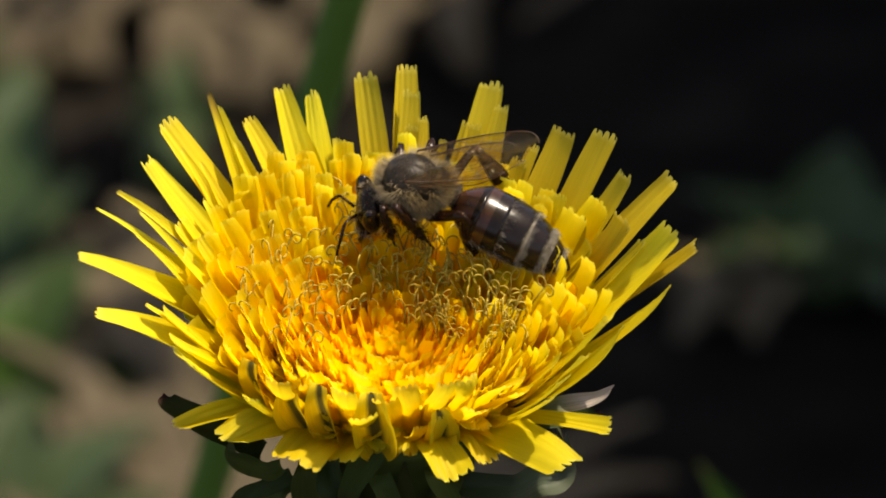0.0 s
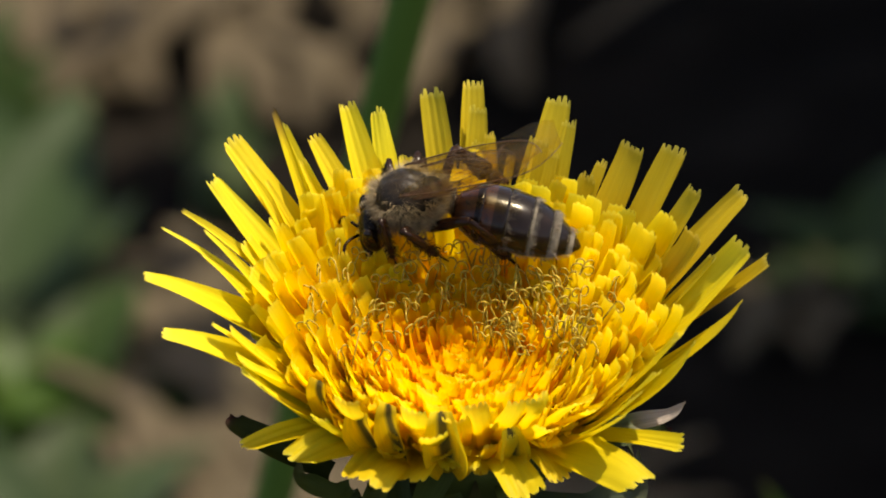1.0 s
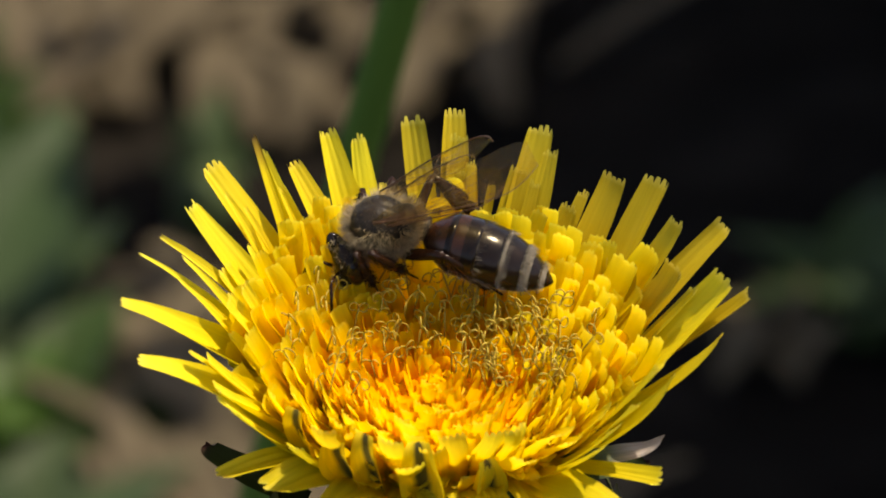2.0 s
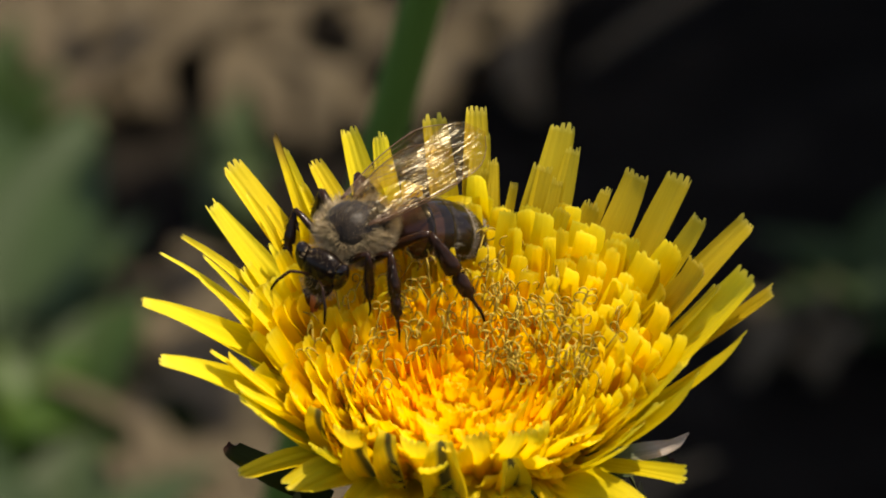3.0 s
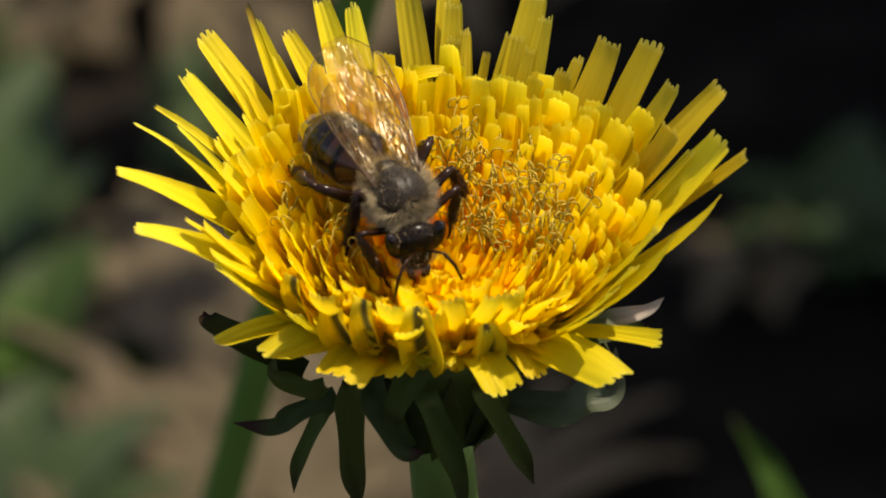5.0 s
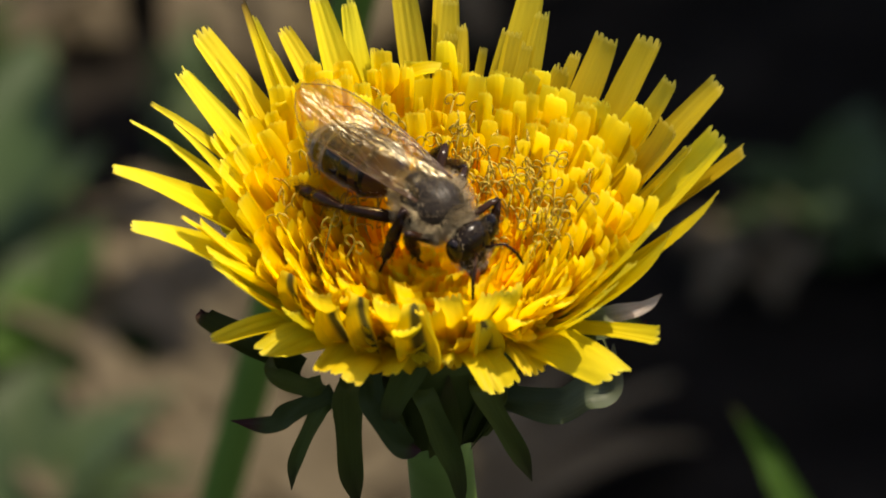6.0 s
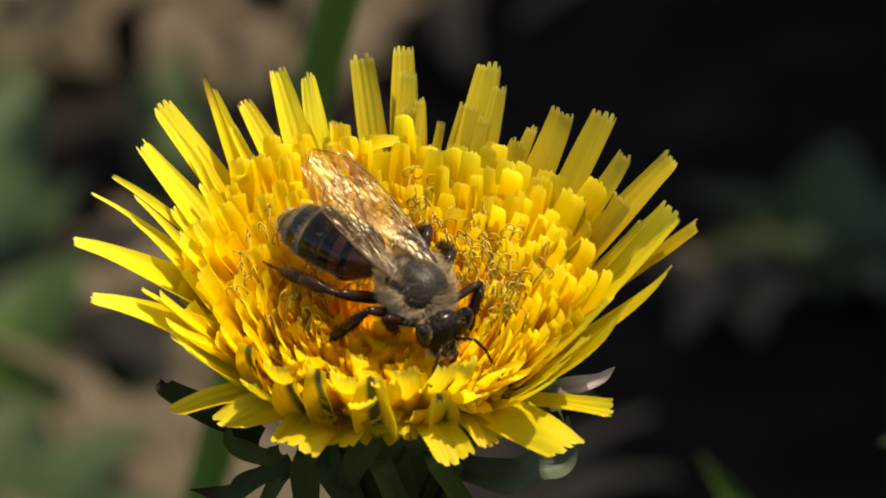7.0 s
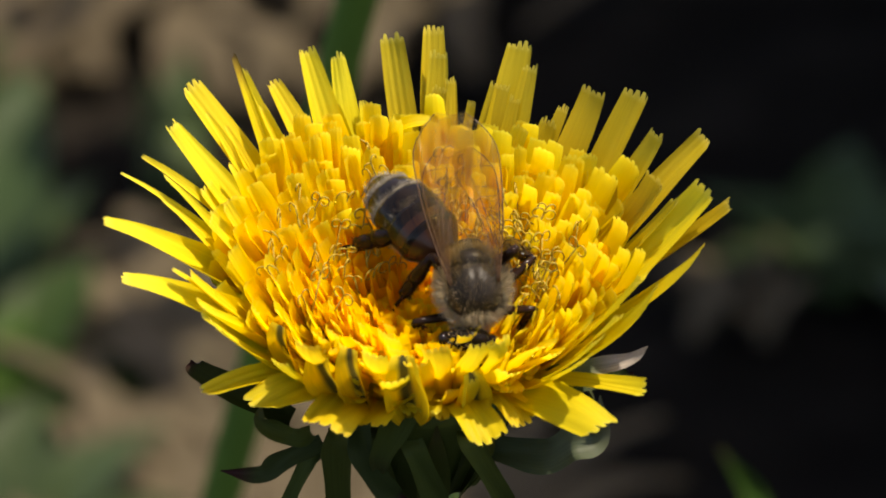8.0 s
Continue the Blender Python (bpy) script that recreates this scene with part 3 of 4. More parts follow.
# Rows: turn round the head, distance of the foot, lean, rise, length, width, bend.
MIDDLE_BACK = [
    (143.7, 8.9, -32.3, 62.9, 7.7, 1.60, 0),
    (130.9, 8.5, 0.0, 66.6, 7.6, 1.11, 0),
    (131.5, 9.1, -32.3, 62.5, 7.8, 1.24, -6),
    (133.3, 7.7, -32.3, 66.9, 7.7, 0.89, 0),
    (129.8, 7.7, -32.3, 66.9, 7.8, 0.79, 0),
    (126.2, 7.6, -32.3, 67.2, 7.8, 0.85, 0),
    (123.7, 6.8, -32.3, 68.4, 7.3, 1.25, -6),
    (115.8, 6.1, -32.3, 69.5, 6.9, 1.07, 0),
    (105.3, 7.4, -32.3, 67.8, 7.7, 1.11, -20),
    (140.3, 7.0, 0.0, 69.6, 7.1, 1.14, 0),
    (129.4, 7.0, 11.4, 69.6, 7.2, 1.04, 0),
    (127.8, 6.4, 15.2, 70.3, 6.8, 1.11, 0),
    (115.5, 6.4, 7.7, 71.0, 6.9, 1.02, 0),
    (149.4, 6.0, -13.3, 70.6, 6.5, 1.22, 0),
]
MIDDLE_RIGHT = [
    (47.4, 6.8, 32.3, 68.2, 7.2, 0.81, 0),
    (45.8, 7.2, 27.4, 68.1, 7.4, 0.82, 0),
    (41.9, 7.7, 13.3, 68.4, 7.6, 1.48, -8),
    (42.6, 6.2, 15.2, 70.6, 6.7, 1.01, -6),
    (29.6, 6.9, 32.3, 67.5, 7.1, 1.30, -8),
    (40.6, 7.2, -32.3, 66.7, 7.2, 1.09, -8),
    (28.0, 8.2, 32.3, 64.6, 7.6, 1.57, -6),
    (26.0, 8.7, 32.3, 62.8, 7.6, 1.31, -6),
    (23.8, 7.3, 0.0, 68.5, 7.0, 0.96, -10),
    (24.8, 8.9, 7.7, 64.4, 7.3, 1.83, -8),
    (29.6, 10.1, -11.4, 60.9, 7.4, 1.90, -10),
    (25.2, 7.5, -32.3, 65.3, 7.1, 1.22, -8),
    (24.4, 6.2, 15.2, 70.0, 6.5, 1.13, -6),
    (16.7, 7.7, -27.4, 65.3, 7.0, 1.31, -12),
]
MIDDLE_LEFT = [
    (185.3, 7.8, -22.3, 65.0, 6.9, 1.22, 0),
    (181.0, 6.5, 0.0, 68.7, 6.3, 1.39, 0),
    (187.5, 5.5, -0.0, 70.4, 5.7, 1.39, 0),
    (191.6, 4.7, 0.0, 72.0, 5.4, 1.39, 0),
    (163.0, 3.3, 32.3, 74.6, 4.9, 1.39, 0),
    (157.8, 4.4, 0.0, 73.8, 5.5, 1.22, 0),
    (165.1, 6.0, -13.3, 70.1, 6.3, 1.31, 0),
    (168.0, 8.6, -27.4, 63.1, 7.3, 1.90, 0),
    (184.3, 4.2, -0.0, 73.6, 5.2, 1.13, 0),
    (205.1, 3.7, 0.0, 74.4, 4.9, 1.57, 10),
    (203.0, 6.6, 0.0, 67.2, 6.0, 1.31, 10),
    (203.4, 7.7, -0.0, 65.1, 6.4, 1.57, 0),
    (158.3, 7.6, 32.3, 65.0, 7.1, 1.31, 0),
    (126.2, 4.0, 32.3, 73.0, 5.5, 0.99, 0),
]
MIDDLE_SIDES = [
    (152.0, 8.7, -9.6, 65.0, 7.3, 1.22, 0),
    (157.8, 7.1, 22.3, 67.3, 6.8, 1.31, 0),
    (3.1, 8.7, 22.3, 62.7, 7.1, 1.22, -14),
    (13.7, 9.8, 11.4, 61.0, 7.2, 1.22, -14),
    (346.4, 6.1, 0.0, 68.9, 5.9, 1.22, -10),
    (356.1, 6.7, 0.0, 68.0, 6.3, 1.48, -10),
    (357.8, 7.4, 5.8, 66.9, 6.7, 1.57, -20),
    (355.2, 7.9, 0.0, 65.7, 6.7, 1.48, -24),
    (17.0, 5.2, 0.0, 71.9, 5.8, 1.31, 0),
    (18.0, 5.9, 0.0, 70.5, 6.2, 1.13, 0),
    (354.5, 8.7, 15.2, 62.6, 6.8, 1.05, -20),
    (350.0, 9.3, 30.7, 58.7, 7.0, 0.78, -24),
    (330.1, 5.6, 0.0, 69.4, 5.5, 1.31, 0),
    (330.4, 4.8, 0.0, 71.4, 5.2, 1.39, 10),
]
prng = random.Random(17)
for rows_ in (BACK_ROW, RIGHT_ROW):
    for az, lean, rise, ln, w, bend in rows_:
        # Left-back rays take the lit lemon, right and back rays the shaded copy.
        floret(prng, az, rise, ln + 0.2, w * (1.3 if az > 92 else 1.08), bend, lean=lean, mat=PETAL_RIM if az > 100 else PETAL_SHADED, cup=prng.uniform(0.12, 0.34), roll=prng.uniform(-16, 16), wave=0.1, groove=0.022, teeth=0.46, neck=0.3, tip=prng.uniform(0.4, 0.6) if az > 92 else prng.uniform(0.6, 0.86), shoulder=0.58 if az > 92 else 0.65, hook=prng.uniform(-5, 8), sweep_side=prng.uniform(-0.03, 0.03))
for az, lean, rise, ln, w, bend in LEFT_ROW:
    floret(prng, az, rise, ln + 0.2, w, bend, lean=lean, cup=prng.uniform(0.15, 0.35), roll=prng.uniform(-14, 14), wave=0.06, groove=0.02, tip=0.25, shoulder=0.5, teeth=0.25, hook=-10)
for az, lean, rise, ln, w, bend in FRONT_ROW:
    floret(prng, az, rise, ln + 0.7, w * (1.35 if az < 290 else 1.12), bend, r0=5.5, z0=1.8, lean=lean, mat=PETAL_FRONT, cup=prng.uniform(-0.1, 0.2), roll=prng.uniform(-12, 12), late=1.2, wave=0.14, groove=0.03, neck=0.5, tip=0.9, teeth=0.5)
for az, rise, ln, w, bend in CURLED_ROW:
    floret(prng, az, rise - 4, 0.66 * ln, w * 1.1, bend, r0=7.3, z0=2.6, lean=prng.uniform(-8, 8), mat=PETAL_BACK, cup=-0.35, roll=prng.uniform(-26, 14), sweep_side=prng.uniform(-0.4, -0.1), teeth=0.12, groove=0.006, tip=0.5, shoulder=0.6, hook=45)
for az, rise, ln, w, bend in INNER_FRONT_ROW:
    floret(prng, az, rise, ln, w, bend, r0=6.2, z0=1.0, mat=PETAL_FRONT, cup=0.3, roll=prng.uniform(-25, 25), sweep_side=prng.uniform(-0.2, 0.2), groove=0.012, teeth=0.3, tip=0.9, hook=prng.uniform(-10, 50))
for rows_ in (MIDDLE_BACK, MIDDLE_RIGHT, MIDDLE_LEFT, MIDDLE_SIDES):
    for az, r0, lean, rise, ln, w, bend in rows_:
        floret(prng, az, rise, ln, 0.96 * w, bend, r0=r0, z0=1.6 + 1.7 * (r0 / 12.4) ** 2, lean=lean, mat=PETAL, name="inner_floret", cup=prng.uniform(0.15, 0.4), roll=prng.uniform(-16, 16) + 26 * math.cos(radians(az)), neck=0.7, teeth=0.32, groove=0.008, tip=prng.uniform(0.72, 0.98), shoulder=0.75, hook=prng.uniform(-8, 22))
floret(prng, 103.0, 40, 3.8, 1.0, 100, r0=10.2, z0=6.2, lean=-95, mat=PETAL, name="inner_floret", cup=0.3, tip=0.7, teeth=0.15)
floret(prng, 151.8, 46, 15.6, 0.9, 2, lean=-36, mat=PETAL_DARK, cup=0.5, roll=20, tip=0.4, shoulder=0.6)


def bowl(r, back):
    """Height of the floret tips at radius r; back is 1 behind and -1 in front."""
    rim = min(1.0, max(0.0, (r - 2.5) / 8.0))
    return 5.7 + (2.8 + 1.1 * back) * rim


def inner_shape(rng, n, count, low=0.0):
    """Turn, foot and strap of one inner floret: it leaves the disc flat, then curves up to a tip on the bowl."""
    az = n * 137.508 + rng.uniform(-9, 9)
    back = math.sin(radians(az))
    tip_r = 0.4 + 11.6 * (n / count) ** 0.54 + rng.uniform(-0.6, 0.6)
    if back < 0:
        tip_r *= 1 + 0.36 * back
    q = min(1.0, tip_r / 12.4)
    tip_z = bowl(tip_r, back) + rng.uniform(-1.0, 0.8) - low * (0.6 + 1.8 * max(0.0, q - 0.5))
    r0, z0 = 0.76 * tip_r, 1.6 + 0.9 * q * q
    rise, ln = math.degrees(math.atan2(tip_z - z0, tip_r - r0)), math.hypot(tip_z - z0, tip_r - r0)
    inner = q < 0.42
    bend = rng.uniform(-10, 14) if inner else rng.uniform(-26, 10)
    w = 0.85 + rng.uniform(0, 0.3) + 0.5 * max(0.0, q - 0.55) + 0.25 * max(0.0, -back)
    b = radians(abs(bend) / 2) + 1e-6
    bm = strap(ln * b / math.sin(b), w, rise + bend / 2, rise - bend / 2, rng, rows=9, cols=12, late=rng.uniform(0.9, 1.4), cup=rng.uniform(0.2, 0.45), roll=rng.uniform(-14, 14) + 34 * q * math.cos(radians(az)),
               neck=0.7, tip=rng.uniform(0.7, 0.98), shoulder=0.75, teeth=0.3, groove=0.008, wave=0.03, sweep_side=rng.uniform(-0.1, 0.1), hook=rng.uniform(-8, 14))
    return bm, inner, pose(0, 0, 0, 0, 0, az), (r0, 0, z0)


def inner_florets(rng, count=230):
    """The crowded inner florets: upright tips spread over a bowl that is higher at the back, spaced by the golden angle."""
    for n in range(1, count):
        bm, inner, turn, at = inner_shape(rng, n, count, rng.uniform(0.0, 1.0))
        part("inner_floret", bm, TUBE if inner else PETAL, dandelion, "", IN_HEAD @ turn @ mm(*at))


inner_florets(random.Random(23))


def packed_florets(rng, count=400):
    """Shorter florets crowded between the others, too many to tell apart."""
    whole = bmesh.new()
    for n in range(1, count):
        bm, inner, turn, at = inner_shape(rng, n + 0.5, count, rng.uniform(0.5, 2.0))
        bm.transform(turn @ Matrix.Translation(at))
        me = bpy.data.meshes.new("floret")
        bm.to_mesh(me)
        bm.free()
        whole.from_mesh(me)
        bpy.data.meshes.remove(me)
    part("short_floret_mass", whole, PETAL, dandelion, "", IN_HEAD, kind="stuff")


packed_florets(random.Random(24))


def centre_tubes(rng, count=230):
    """Narrow half-opened florets packed upright in the middle of the disc."""
    whole = bmesh.new()
    for n in range(count):
        r, a = 5.8 * math.sqrt((n + 0.5) / count), n * 2.39996
        ln = bowl(r, math.sin(a)) - 1.8 + rng.uniform(-1.2, 0.5)
        bm = strap(ln, rng.uniform(0.8, 1.15), 92 - 2 * r, 88 - 3 * r + rng.uniform(-9, 9), rng, rows=7, cols=8, cup=0.5, neck=0.9, tip=0.75, teeth=0.2, groove=0.0, hook=rng.uniform(-5, 16), roll=rng.uniform(-40, 40), sweep_side=rng.uniform(-0.1, 0.1))
        bm.transform(Matrix.Rotation(a, 4, "Z") @ Matrix.Translation((0.95 * r, 0, 1.8)))
        me = bpy.data.meshes.new("floret")
        bm.to_mesh(me)
        bm.free()
        whole.from_mesh(me)
        bpy.data.meshes.remove(me)
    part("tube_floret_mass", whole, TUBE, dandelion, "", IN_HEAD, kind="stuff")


centre_tubes(random.Random(25))


def lip_florets(rng, count=28):
    """Short curled florets crowded along the front lip, their tips hooked in or out."""
    for k in range(count):
        az = 198 + (k + rng.uniform(-0.4, 0.4)) * 146 / count
        tip_r, tip_z = rng.uniform(7.0, 8.6), rng.uniform(4.2, 6.6)
        rise, ln = math.degrees(math.atan2(tip_z - 1.2, tip_r - 5.8)), math.hypot(tip_z - 1.2, tip_r - 5.8)
        floret(rng, az, rise, ln, rng.uniform(1.0, 1.6), rng.choice((-50, -30, -10, 30, 60)), r0=5.8, z0=1.2, mat=PETAL_FRONT, cup=rng.uniform(0.2, 0.45), roll=rng.uniform(-30, 30), late=rng.uniform(1, 1.6), teeth=0.3,
               tip=0.85, groove=0.008, hook=rng.uniform(0, 70), sweep_side=rng.uniform(-0.4, 0.4), neck=0.6)


lip_florets(random.Random(26))


def drooping_florets(rng, count=15):
    """Short folded florets that bend out over the front petals, below the lip."""
    for k in range(count):
        az = 206 + (k + rng.uniform(-0.4, 0.4)) * 128 / count
        floret(rng, az, rng.uniform(22, 50), rng.uniform(2.4, 4.0), rng.uniform(1.2, 1.9), rng.uniform(30, 110), r0=6.3, z0=2.4, lean=rng.uniform(-22, 22), mat=PETAL_FRONT, cup=rng.uniform(0.1, 0.45), roll=rng.uniform(-35, 35),
               teeth=0.35, tip=0.9, groove=0.02, wave=0.1, hook=rng.uniform(-30, 30), sweep_side=rng.uniform(-0.3, 0.3), neck=0.6)


drooping_florets(random.Random(28))


def skirt_florets(rng, count=30):
    """Outer florets that start flat over the bracts and curve up, round the back and the sides."""
    for k in range(count):
        az = -48 + (k + rng.uniform(-0.3, 0.3)) * 276 / count
        floret(rng, az, rng.uniform(42, 58), rng.uniform(6.5, 10.5), rng.uniform(1.0, 1.6), rng.uniform(-30, 0), r0=6.0, z0=1.0, neck=0.4,
               cup=rng.uniform(0.1, 0.3), roll=rng.uniform(-25, 25), groove=0.02, tip=0.9, sweep_side=rng.uniform(-0.15, 0.15))


skirt_florets(random.Random(29))


def floret_bed(rng):
    """The packed floret tubes below the tips, as one bumpy cushion; its orange holds painted glow."""
    bm = bmesh.new()
    uvl = bm.loops.layers.uv.new("UVMap")
    rings = []
    for i in range(23):
        q = i / 22
        ring = []
        for k in range(80):
            a = 2 * math.pi * k / 80
            back = math.sin(a)
            r = (7.4 + 1.2 * min(0, back)) * q
            h = bowl(r, back) - 1.6 + 0.3 * q - 0.5 * q * q - 3.2 * q ** 8 + 0.35 * noise.noise((r * math.cos(a) * 1.1, r * back * 1.1, 5)) + 0.1 * math.sin(23 * a + 3 * r)
            ring.append(bm.verts.new((r * math.cos(a), r * back, h)))
        rings.append(ring)
    for p, n in zip(rings, rings[1:]):
        for k in range(80):
            f = bm.faces.new((p[k], n[k], n[(k + 1) % 80], p[(k + 1) % 80]))
            for lp in f.loops:
                lp[uvl].uv = (0.5, 0.6)
    bmesh.ops.remove_doubles(bm, verts=bm.verts, dist=0.001)
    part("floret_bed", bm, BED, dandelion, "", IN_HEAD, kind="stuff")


floret_bed(random.Random(27))


def style_meshes(rng, kinds=7):
    """Olive styles whose two stigma arms curl back into loops."""
    meshes = []
    for _ in range(kinds):
        bm = bmesh.new()
        h = 3.6
        lean = rng.uniform(-0.3, 0.3)
        sweep(bm, [(0, 0, -2), (lean * 0.3, 0, h * 0.4), (lean, 0.05, h)], [0.062, 0.055, 0.05], 6)
        for side in (-1, 1):
            turns, r0 = rng.uniform(1.1, 1.8), rng.uniform(0.26, 0.42)
            tilt = rng.uniform(-0.7, 0.7)
            pts = []
            for i in range(13):
                a = i / 12 * turns * math.pi
                r = r0 * (1 - 0.35 * i / 12)
                u, v = side * r0 - side * r * math.cos(a), r * math.sin(a) * 1.2
                pts.append((lean + u * math.cos(tilt), 0.05 + u * math.sin(tilt) + 0.06 * i / 12, h + v))
            sweep(bm, pts, [0.046] * 12 + [0.032], 5)
        bm.transform(Matrix.Scale(MM, 4))
        me = bpy.data.meshes.new("style")
        bm.to_mesh(me)
        bm.free()
        for p in me.polygons:
            p.use_smooth = True
        me.materials.append(STYLE)
        meshes.append(me)
    return meshes


def styles(rng):
    meshes = style_meshes(rng)
    spots = []
    for _ in range(100):
        r, az = 0.6 + 5.4 * math.sqrt(rng.random()), rng.uniform(-20, 170)
        spots.append((0.6 + r * math.cos(radians(az)), r * math.sin(radians(az)) - 0.2))
    for _ in range(40):
        a, r = rng.uniform(-25, 210), rng.uniform(5.5, 8.5)
        spots.append((r * math.cos(radians(a)), r * math.sin(radians(a))))
    for x, y in spots:
        r = math.hypot(x, y)
        top = bowl(r, y / max(r, 0.1)) + rng.uniform(-0.2, 0.9)
        ob = new("style", rng.choice(meshes))
        ob.parent = dandelion
        lean = min(24, 3.2 * r)
        az = math.degrees(math.atan2(y, x))
        ob.matrix_basis = IN_HEAD @ mm(x, y, top - 3.6) @ pose(0, 0, 0, 0, 0, az) @ pose(0, 0, 0, rng.uniform(-10, 10), lean, rng.uniform(0, 360))


styles(random.Random(31))


def involucre(rng):
    bm = bmesh.new()
    profile = [(-9.6, 1.7), (-9, 2.3), (-7.8, 3.4), (-5, 4.5), (-2, 5.3), (0.0, 5.9), (0.7, 6.1), (1.3, 4.0), (1.4, 0.3)]
    lathe(bm, profile, 28)
    bm.transform(Matrix.Rotation(radians(-90), 4, "Y"))
    part("receptacle", bm, BRACT, dandelion, "", IN_HEAD)
    for k in range(18):
        bm = strap(9.6, 1.9, 62, 92 - rng.uniform(0, 14), rng, rows=10, cols=6, cup=-0.12, groove=0.012, teeth=0, neck=0.8, point=True)
        part("bract", bm, BRACT_TIP if k % 5 == 0 else BRACT, dandelion, "", IN_HEAD @ pose(0, 0, 0, 0, 0, k * 20 + rng.uniform(-4, 4)) @ mm(3.1 - 0.2 * (k % 2), 0, -8.6))


involucre(random.Random(41))
# Outer bracts, bent back and curling in the head's millimetres: material, width, bends from base to tip.
SIDE_BRACTS = [
    (BRACT_TIP, 1.5, ((-7.4, -2, -2.8), (-9.4, -2.5, -0.8), (-12.4, -2.2, 1.3), (-12.9, -2, 2))),
    (BRACT, 1.1, ((-6.2, -4.6, -1.3), (-7.1, -5.2, -1.1), (-8.9, -5.4, 0.3), (-9, -5, 1.3))),
    (BRACT_TIP, 1.2, ((-5.6, -4.6, -2.1), (-7.9, -5.2, -3), (-9.2, -5.2, -4), (-11.4, -4.8, -4))),
    (BRACT, 0.9, ((-5.8, -4.8, -2.7), (-6.6, -5.4, -3.2), (-7.8, -6, -6.1), (-8.1, -6, -8.4))),
]
CURLED_BRACTS = [
    (BRACT_LIT, 2, ((4, -4.8, -2.6), (6.7, -6, -2.1), (8.4, -5.6, -1.4), (9.8, -5, -1.6), (9.9, -4.4, 1.1))),
    (BRACT_PALE, 0.95, ((6.8, -4.2, 2.4), (8.3, -4.7, 3.4), (11.3, -4.6, 4.0), (12.5, -4.4, 4.9))),
    (BRACT_TIP, 1, ((7, -3, 0.9), (8.8, -3.6, 1.3), (11.3, -3.2, 1.3), (11.8, -3, 1.5))),
    (BRACT_TIP, 1.5, ((-3.5, -5, -0.4), (-3.3, -6.4, -1.4), (-1.8, -6.8, -4.2), (-0.8, -6.4, -5))),
]
HANGING_BRACTS = [
    (BRACT, 1.6, ((0.5, -5.2, 3), (-0.8, -6.6, 2.8), (-2.3, -7, -0.6), (-2.5, -6.4, -3.1))),
    (BRACT, 1.25, ((2.3, -5, -0.5), (2.8, -6.2, -0.9), (4.6, -6.2, -5.3), (5.4, -5.6, -8.4))),
    (BRACT, 1.6, ((-4.6, -4.6, -1.1), (-4.8, -5.4, -2.1), (-4.7, -5.2, -7.6), (-4.4, -4.4, -11.7))),
    (BRACT, 1.4, ((-0.8, -5.2, -1), (-0.2, -6.2, -1.9), (1.1, -6, -6.8), (1.5, -5, -11.2))),
]
brng = random.Random(43)
for mat, w, pts in SIDE_BRACTS + CURLED_BRACTS:
    part("outer_bract", ribbon(pts, w, brng, lambda p: Vector((0.15 * p.x, 0.5 * (p.y - 4), 6.0))), mat, dandelion, "", IN_HEAD)
for mat, w, pts in HANGING_BRACTS:
    part("outer_bract", ribbon(pts, w, brng, lambda p: Vector((0.3 * p.x, p.y - 4, 4.0))), mat, dandelion, "", IN_HEAD)
for az in (165, 130, 90, 45, 10):
    pts = [(4.9, 0, -2.6), (7.0, 0, -2.0), (9.0, 0, -3.4), (10.2, 0, -6.0)]
    part("outer_bract", ribbon(pts, 2.2, brng, lambda p: Vector((p.x, p.y, 3.0))), BRACT, dandelion, "", IN_HEAD @ pose(0, 0, 0, 0, 0, az))


def stem():
    bm = bmesh.new()
    top = IN_HEAD @ Vector((0, 0, -0.009))
    down = (IN_HEAD.to_3x3() @ Vector((0, 0, -1))).normalized()
    pts = []
    for i in range(25):
        q = i / 24
        a = top + down * 0.09 * q
        b = Vector((0, 0, -0.01)) + Vector((0, 0, 0.3)) * (1 - q)
        pts.append((a * (1 - q) ** 2 + b * (1 - (1 - q) ** 2)) * 1000)
    sweep(bm, pts, [1.9 + 0.02 * i for i in range(25)], 16)
    part("stem", bm, STEM, dandelion)


stem()


# ---- the honey bee ----
bee = new("honey_bee")
tagged(bee, "dark brown honey bee with furry thorax feeding on the dandelion", "bee")


def fur(bm, seeds, rng, length, back, width=0.035):
    """Hairs as thin tapered slivers from (point, normal) seeds, swept towards back."""
    for p, n in seeds:
        d = (Vector(n) + Vector(back) + Vector([rng.uniform(-0.35, 0.35) for _ in range(3)])).normalized()
        side = d.orthogonal()
        side.rotate(Matrix.Rotation(rng.uniform(0, 6.28), 3, d))
        ln = length * rng.uniform(0.6, 1.15)
        p = Vector(p)
        mid = p + d * ln * 0.55 + Vector(back) * ln * 0.08
        tip = p + d * ln + Vector(back) * ln * 0.3
        a, b = bm.verts.new(p - side * width), bm.verts.new(p + side * width)
        c, e = bm.verts.new(mid + side * width * 0.7), bm.verts.new(mid - side * width * 0.7)
        t = bm.verts.new(tip)
        bm.faces.new((a, b, c, e))
        bm.faces.new((e, c, t))


def seeds_on(radii, centre, rng, count, keep=lambda n: True):
    made = []
    while len(made) < count:
        n = Vector([rng.gauss(0, 1) for _ in range(3)]).normalized()
        if not keep(n):
            continue
        p = Vector((n.x * radii[0], n.y * radii[1], n.z * radii[2])) + Vector(centre)
        made.append((p, Vector((n.x / radii[0], n.y / radii[1], n.z / radii[2])).normalized()))
    return made


